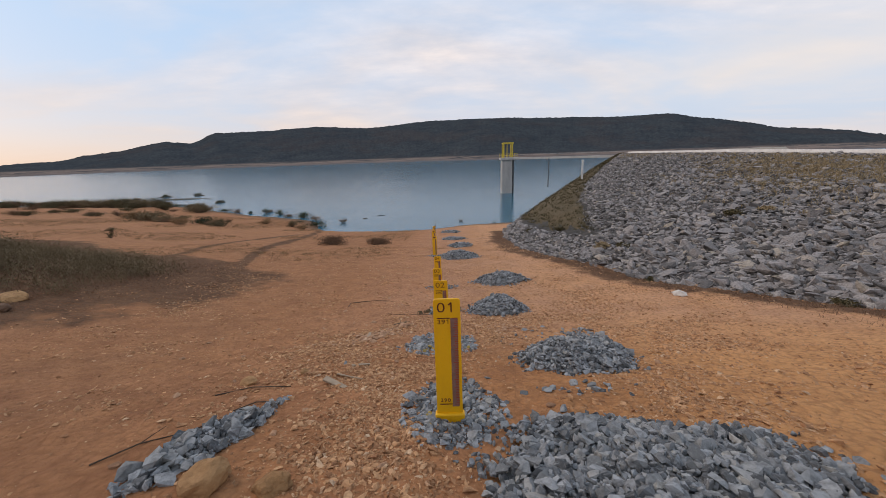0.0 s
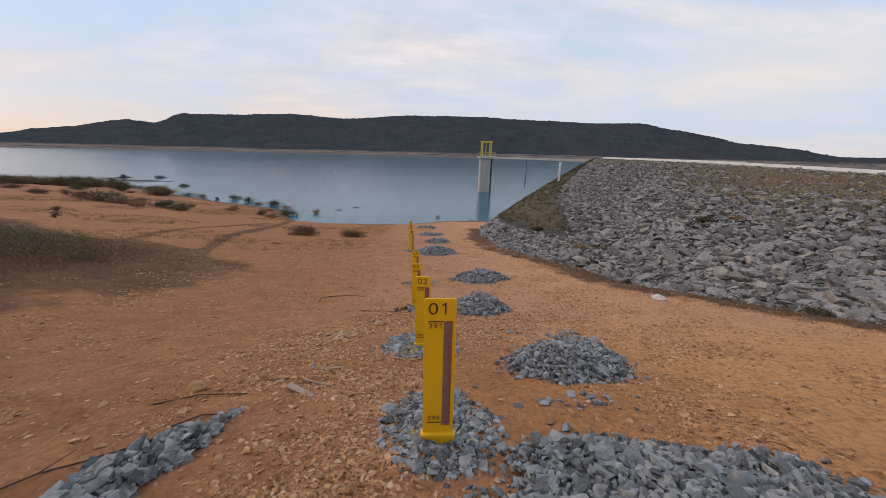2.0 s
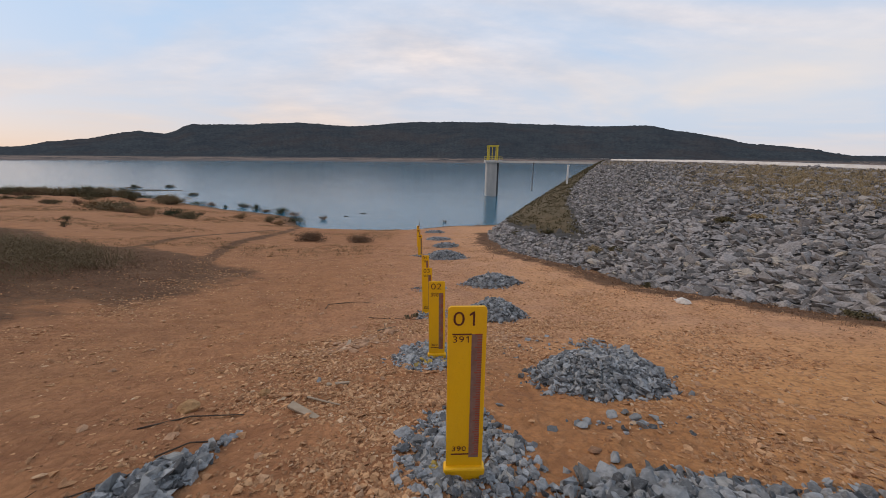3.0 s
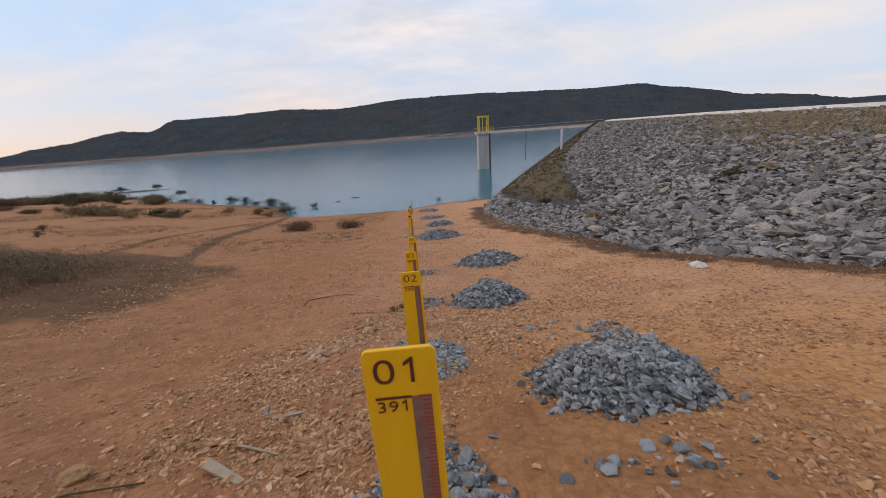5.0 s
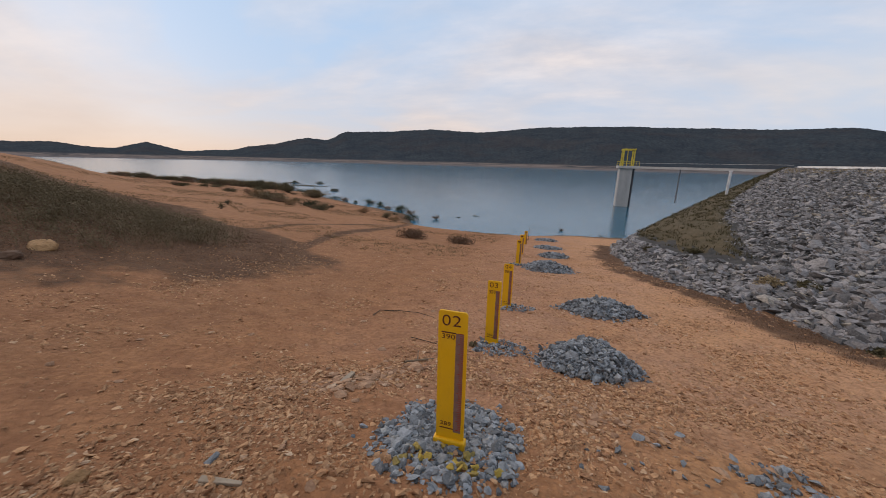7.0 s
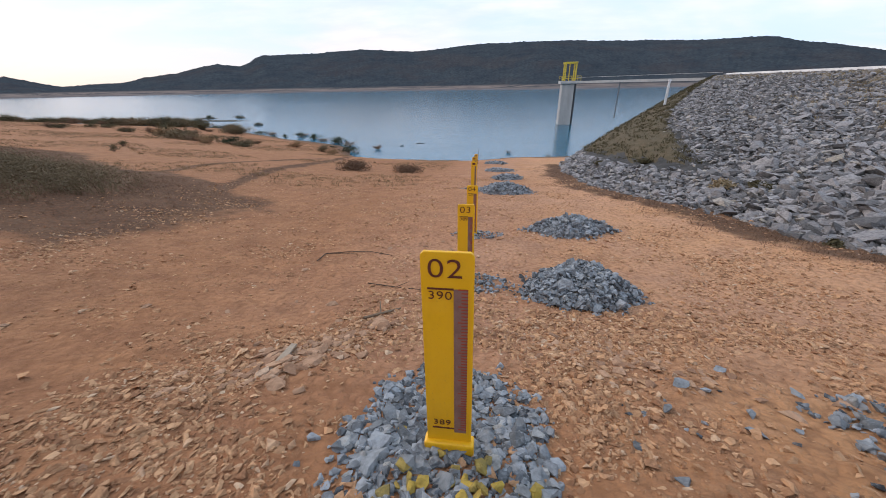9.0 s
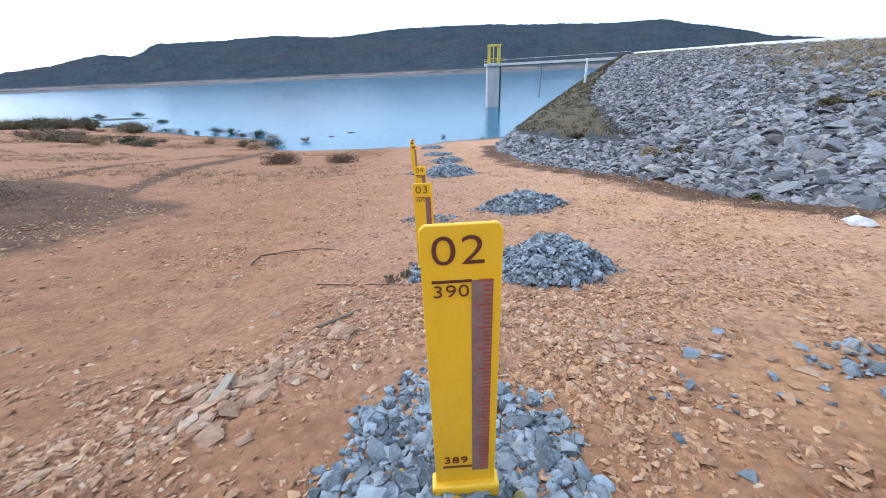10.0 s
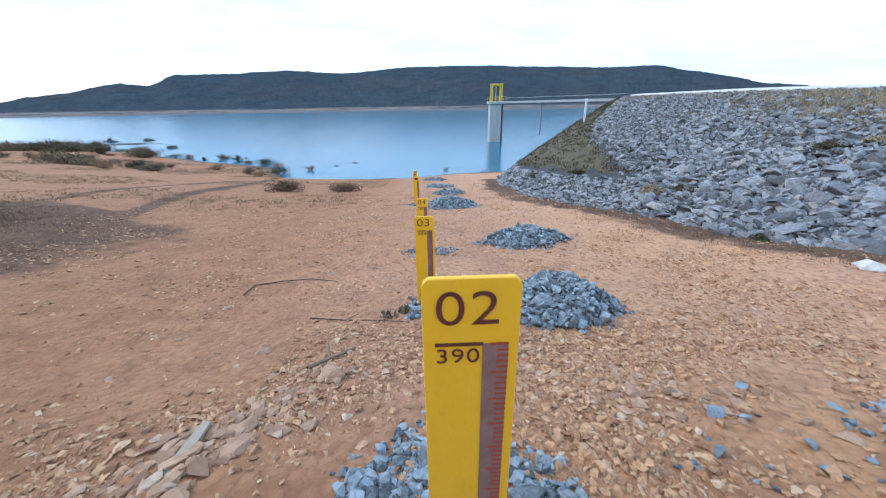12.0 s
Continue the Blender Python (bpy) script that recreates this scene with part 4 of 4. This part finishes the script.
plank(-1.62, 1.14, 0.42, 0.09, -0.45, BONE_WOOD, "flat pale splinter of wood on dirt")
plank(-1.88, 4.27, 0.46, 0.09, 1.65, BONE_WOOD, "bleached grey splinter of wood in stone debris")
plank(-1.5, 2.05, 0.3, 0.05, 0.3, BONE_WOOD, "short pale splinter of wood on dirt")
loose_stone("loose_stone", -2.1, 5.75, 0.17, 1, 0.2, "pale flat stone on the dirt", group="loose tan stones")


# ---- plants ----
def blades(name, spots, rng, n, tall, width, lean, material, curl=0.4):
    """One mesh of many bent blades or twigs: n at each spot (x, y, z, scale)."""
    verts, faces = [], []
    for x, y, z, s in spots:
        for _ in range(n):
            a, l = rng.uniform(0, 2 * math.pi), abs(rng.normal(0, lean))
            h = tall * s * rng.uniform(0.5, 1.15)
            w = width * rng.uniform(0.6, 1.3) * (0.6 + 0.4 * s)
            ox, oy = rng.normal(0, 0.16 * s, 2)
            dx, dy = math.cos(a), math.sin(a)
            b = rng.uniform(0, math.pi)
            wx, wy = math.cos(b) * w, math.sin(b) * w
            m = (x + ox + dx * h * l * 0.4, y + oy + dy * h * l * 0.4, z + h * 0.6)
            t = (x + ox + dx * h * l * (0.9 + curl), y + oy + dy * h * l * (0.9 + curl), z + h * (1 - 0.25 * l))
            k = len(verts)
            verts += [(x + ox - wx, y + oy - wy, z - 0.03), (x + ox + wx, y + oy + wy, z - 0.03), (m[0] + wx * 0.8, m[1] + wy * 0.8, m[2]), (m[0] - wx * 0.8, m[1] - wy * 0.8, m[2]), t]
            faces += [(k, k + 1, k + 2, k + 3), (k + 3, k + 2, k + 4)]
    me = bpy.data.meshes.new(name)
    me.from_pydata(verts, [], faces)
    me.materials.append(material)
    return me


def leaf_cloud(spots, rng, n, reach, size, material, name="leaves"):
    """Small leaves round each spot (x, y, z, scale)."""
    at = np.repeat(np.array(spots, float), n, axis=0)
    c = at[:, :3] + rng.normal(0, 1, (len(at), 3)) * reach * at[:, 3:] * (1, 1, 0.6)
    a, b = rng.normal(0, 1, (len(at), 3)), rng.normal(0, 1, (len(at), 3))
    a *= size * rng.uniform(0.6, 1.4, (len(at), 1)) / np.linalg.norm(a, axis=1, keepdims=True)
    b = np.cross(a, b)
    b *= size * 0.45 / (np.linalg.norm(b, axis=1, keepdims=True) + 1e-6)
    verts = np.stack([c - a, c + b, c + a, c - b], 1).reshape(-1, 3)
    me = bpy.data.meshes.new(name)
    me.from_pydata(verts.tolist(), [], np.arange(len(verts)).reshape(-1, 4).tolist())
    me.materials.append(material)
    return me


rng = np.random.default_rng(21)
spots = []
while len(spots) < 3000:
    y = rng.uniform(2.6, 23.9)
    x = brush_edge(y) - abs(rng.normal(0, 8))
    if x < -42:
        continue
    fade = min(1, (brush_edge(y) - x) / 3.5)
    if rng.uniform() > 0.12 + 0.8 * fade + 0.5 * noise.noise((x * 0.6, y * 0.6, 4)):
        continue
    spots.append((x, y, land(x, y), 0.45 + 0.55 * fade * rng.uniform(0.6, 1.2)))
me = blades("brush", spots, rng, 12, 0.10, 0.005, 2.6, BRUSH)
tagged(new("dry_brush", me), "low dark brown dry brush covering the bank", "brush", kind="stuff")
spots = []
while len(spots) < 1100:
    x, y = -20 + rng.normal(0, 5), 10 + rng.normal(0, 3.2)
    if x > -12.5 or ((x + 21) / 9) ** 2 + ((y - 10) / 6) ** 2 > 1.1 + 0.4 * noise.noise((x * 0.4, y * 0.4, 1)):
        continue
    spots.append((x, y, land(x, y), rng.uniform(0.7, 1.2)))
shrub = tagged(new("scrub", blades("scrub_twigs", spots, rng, 8, 0.66, 0.008, 1.1, SCRUB)), "knee-high olive scrub on the bank's rise", "scrub", kind="stuff")
leaves = new("foliage", leaf_cloud([(x, y, z + 0.34 * s, s) for x, y, z, s in spots], rng, 60, 0.27, 0.035, SCRUB))
leaves.parent = shrub

spots = []
while len(spots) < 5200:                # thin dry grass further down the bank
    y = rng.uniform(18, 62)
    x = rng.uniform(-75, -4)
    z = land(x, y)
    if z < -7.7 or noise.noise((x * 0.12, y * 0.12, 6)) < 0.02:
        continue
    spots.append((x, y, z, rng.uniform(0.5, 1.0)))
tagged(new("dry_grass", blades("dry_grass", spots, rng, 9, 0.17, 0.012, 1.8, DRY_GRASS)), "thin straw-brown dry grass on the lake bank", "grass", kind="stuff")


def bush(x, y, r, h, seed, leaf, label, z=None, n=34, group="", density=30):
    rng = np.random.default_rng(seed)
    z = land(x, y) if z is None else z
    ob = empty("bush", Matrix.Translation((x, y, z)))
    tagged(ob, label, "bush", group)
    tips, bm = [], bmesh.new()
    for k in range(n):
        a, l = rng.uniform(0, 2 * math.pi), rng.uniform(0.1, 1.0)
        tip = Vector((math.cos(a) * r * l, math.sin(a) * r * l, h * rng.uniform(0.45, 1.0) * (1.1 - 0.45 * l)))
        mid = tip * 0.5 + Vector((rng.normal(0, 0.08 * r), rng.normal(0, 0.08 * r), 0.08 * h))
        root = Vector((math.cos(a) * r * 0.12, math.sin(a) * r * 0.12, -0.05))
        tube(bm, root, mid, 0.018 * h + 0.006, 0.012 * h + 0.004, 4)
        tube(bm, mid, tip, 0.012 * h + 0.004, 0.004, 4)
        tips += [(tip.x, tip.y, tip.z, 1.0), (mid.x, mid.y, mid.z + 0.05 * h, 0.9)]
    part("stem", bm, DARK_WOOD, ob)
    if leaf:
        f = new("foliage", leaf_cloud(tips, rng, density, 0.16 * max(r, h), 0.05 * max(1, r), leaf))
        f.parent = ob
    return ob


bush(-35.0, 47.3, 1.6, 1.1, 1, DARK_LEAF, "dark green bush on the bank", density=18)
bush(-32.0, 30.0, 0.5, 0.5, 2, OLIVE, "small olive bush on bare bank", density=9, n=16)
bush(-28.0, 25.6, 0.45, 0.5, 3, OLIVE, "small olive bush on bare bank", density=7, n=14)
bush(-10.4, 28.0, 1.5, 0.6, 4, BRUSH, "low brown dry bush near the shore")
bush(-6.3, 28.3, 1.2, 0.5, 5, BRUSH, "low brown dry bush near the shore")
bush(-0.86, 6.67, 0.14, 0.10, 6, SCRUB, "small olive weed on stony dirt", n=5, density=2)
bush(-0.62, 6.9, 0.1, 0.08, 7, SCRUB, "small olive weed on stony dirt", n=7, density=3)
rng = np.random.default_rng(31)
SHORE = "dark half-drowned bush at the lake's edge"
for k, (x, y) in enumerate(((-46, 75), (-43, 72.5), (-40, 73.5), (-38, 73.5), (-36, 72), (-34, 70), (-31, 68), (-29, 66), (-27, 64.5), (-25, 61), (-23.5, 58.5), (-22, 56.5), (-19, 57.5),
                            (-51, 78), (-56, 80), (-61, 84), (-66, 88), (-72, 90))):
    bush(x + rng.normal(0, 1.1), y + rng.normal(0, 0.8), rng.uniform(0.6, 2.0), rng.uniform(0.35, 1.1), 40 + k, DARK_LEAF if k % 3 else BRUSH, SHORE, max(LAKE, land(x, y)) - 0.05, 18, "bushes at the lake's edge", 16)
BANK = "dense olive bush on the far bank"
for k in range(34):
    x = -70 - 95 * rng.uniform() ** 0.9
    y = 54 + bank(x) - rng.uniform(0.5, 13)
    bush(x, y, rng.uniform(1.2, 3.6), rng.uniform(0.7, 1.9), 70 + k, (OLIVE, BRUSH, OLIVE, DRY_GRASS)[k % 4], BANK, None, 26, "bushes on the far bank", 34)
for k in range(24):
    x = -50 - 50 * rng.uniform()
    y = 53 + bank(x) - rng.uniform(1, 10)
    bush(x, y, rng.uniform(1.8, 3.8), rng.uniform(1.1, 2.2), 210 + k, (OLIVE, SCRUB, SCRUB)[k % 3], BANK, None, 26, "bushes on the far bank", 30)
for k, (x, y, r) in enumerate(((-44, 48.5, 3.2), (-47, 50, 2.6), (-40.5, 47.5, 2.0), (-36.5, 44.5, 1.6), (-33, 46.5, 1.5), (-29, 53, 1.3), (-24.5, 52, 1.4), (-22, 50, 1.2))):
    bush(x, y, r, 0.55 + 0.12 * r, 240 + k, (SCRUB, DRY_GRASS)[k % 2], "low dry olive bush on the bank", None, 24, "low bushes on the bank", 24)
for k in range(22):
    x, y = rng.uniform(-70, -30), rng.uniform(44, 78)
    if land(x, y) < -7.7:
        continue
    bush(x, y, rng.uniform(0.8, 1.8), rng.uniform(0.4, 0.9), 110 + k, (OLIVE, BRUSH)[k % 2], "low dry olive bush on the bank", None, 20, "low bushes on the bank", 20)


def islet(x, y, rx, ry, high, seed, label, turn=0.0):
    rows = []
    for j in range(9):
        r = j / 8
        rows.append([])
        for i in range(25):
            a = 2 * math.pi * i / 24
            e = 1 + 0.35 * noise.noise((math.cos(a) * 1.4, math.sin(a) * 1.4, seed)) + 0.2 * noise.noise((math.cos(a) * 4, math.sin(a) * 4, seed))
            px, py = math.cos(a) * rx * r * e, math.sin(a) * ry * r * e
            rows[-1].append((px * math.cos(turn) - py * math.sin(turn), px * math.sin(turn) + py * math.cos(turn), high * (1 - r * r) * (1 + 0.6 * noise.noise((px, py, seed))) - 0.15 * r))
    ob = sheet("islet", rows, DARK_SOIL)
    ob.location = (x, y, LAKE)
    return tagged(ob, label, "islet", "islets in the lake")


DARK_SOIL = make_plain("dark_wet_soil", (0.06, 0.055, 0.045), (0.10, 0.085, 0.065), 0.8, 0.9, dist=0.1)
islet(-63.2, 96.6, 1.7, 0.8, 0.55, 1, "small dark islet with drowned scrub")
islet(-84, 109, 13, 1.0, 0.3, 2, "long flat dark spit in the lake")
islet(-98, 107, 6, 1.6, 0.3, 3, "flat dark islet in the lake", 0.1)
islet(-96, 119, 3.5, 0.9, 0.4, 4, "flat dark islet in the lake")
islet(-86, 121, 3.0, 0.8, 0.4, 5, "flat dark islet in the lake")
islet(-15, 61.5, 1.0, 0.3, 0.12, 6, "patch of drowned twigs in the lake")
islet(-12.5, 64.5, 1.6, 0.3, 0.12, 7, "patch of drowned twigs in the lake")
for k, (x, y, r) in enumerate(((-63.2, 96.6, 1.3), (-97, 108, 2.0), (-92, 109.5, 1.6), (-96, 119, 1.8), (-86, 121, 1.6), (-103, 107, 2.2))):
    bush(x, y, r, r * 0.45, 150 + k, DARK_LEAF, "dark drowned bush on an islet", LAKE + 0.1, 16, "bushes on the islets", 18)
bush(2.2, 55.5, 1.1, 0.6, 170, None, "bare drowned twigs at the waterline", LAKE, 26)
bush(7.5, 53.5, 0.9, 0.4, 171, None, "bare drowned twigs at the waterline", LAKE, 20)
snag = stick([(-1.5, 38.0), (-1.45, 38.1)], 0.05, DARK_WOOD, "dead snag standing near the shore", "snag", fork=(0.05, 0.0, 1.5))

# dry grass and weeds at the dam's foot and among its stones
rng = np.random.default_rng(51)
spots = []
for k in range(1500):
    u = rng.uniform(1.5, 10)
    p = dam_point(u, 0) + Vector((rng.normal(-0.6, 0.8), rng.normal(0, 0.4), 0))
    spots.append((p.x, p.y, land(p.x, p.y), rng.uniform(0.3, 0.8)))
tagged(new("toe_grass", blades("toe_grass", spots, rng, 9, 0.13, 0.006, 1.4, BRUSH)), "dry brown grass along the dam's foot", "grass", kind="stuff")
spots = []
for k in range(2000):
    u, v = rng.normal(4.2, 0.95), rng.normal(0.70, 0.15)
    if 2 < u < 8 and 0.3 < v < 0.98:
        p = dam_point(u, v)
        spots.append((p.x, p.y, p.z, rng.uniform(0.6, 1.2)))
for k in range(700):
    p = dam_point(rng.uniform(1.5, 10.5), rng.uniform(0.86, 0.99))
    spots.append((p.x, p.y, p.z, rng.uniform(0.5, 0.9)))
STRAW = make_plain("straw_grass", (0.36, 0.265, 0.15), (0.27, 0.195, 0.11), 1.5, 1.0)
tagged(new("straw_grass", blades("straw_grass", spots, rng, 10, 0.33, 0.016, 1.3, STRAW)), "straw-coloured grass among the dam's stones", "grass", kind="stuff")
for k, (u, v, r, m) in enumerate(((6.4, 0.05, 0.7, STRAW), (6.1, 0.07, 0.5, OLIVE), (4.8, 0.26, 0.7, OLIVE), (4.5, 0.3, 0.6, STRAW), (3.3, 0.0, 0.5, OLIVE), (5.2, 0.0, 0.45, OLIVE), (7.6, 0.09, 0.6, OLIVE), (8.3, 0.06, 0.6, OLIVE))):
    p = dam_point(u, v)
    bush(p.x, p.y, r * 0.75, r * 0.45, 180 + k, m, "dry olive weed among the riprap" if m is OLIVE else "straw-coloured weed among the riprap", p.z, 24, "weeds among the riprap", 26)
spots = []
for k in range(2600):
    v = rng.uniform(0.09, 0.99)
    u = turf_from(v) + rng.uniform(0, 1) * (12.2 - turf_from(v))
    p = dam_point(u, v)
    spots.append((p.x, p.y, p.z + 0.15, rng.uniform(0.5, 1.1)))
tagged(new("turf_grass", blades("turf_grass", spots, rng, 12, 0.24, 0.016, 1.4, OLIVE)), "dry olive grass on the dam's shoulder", "grass", kind="stuff")
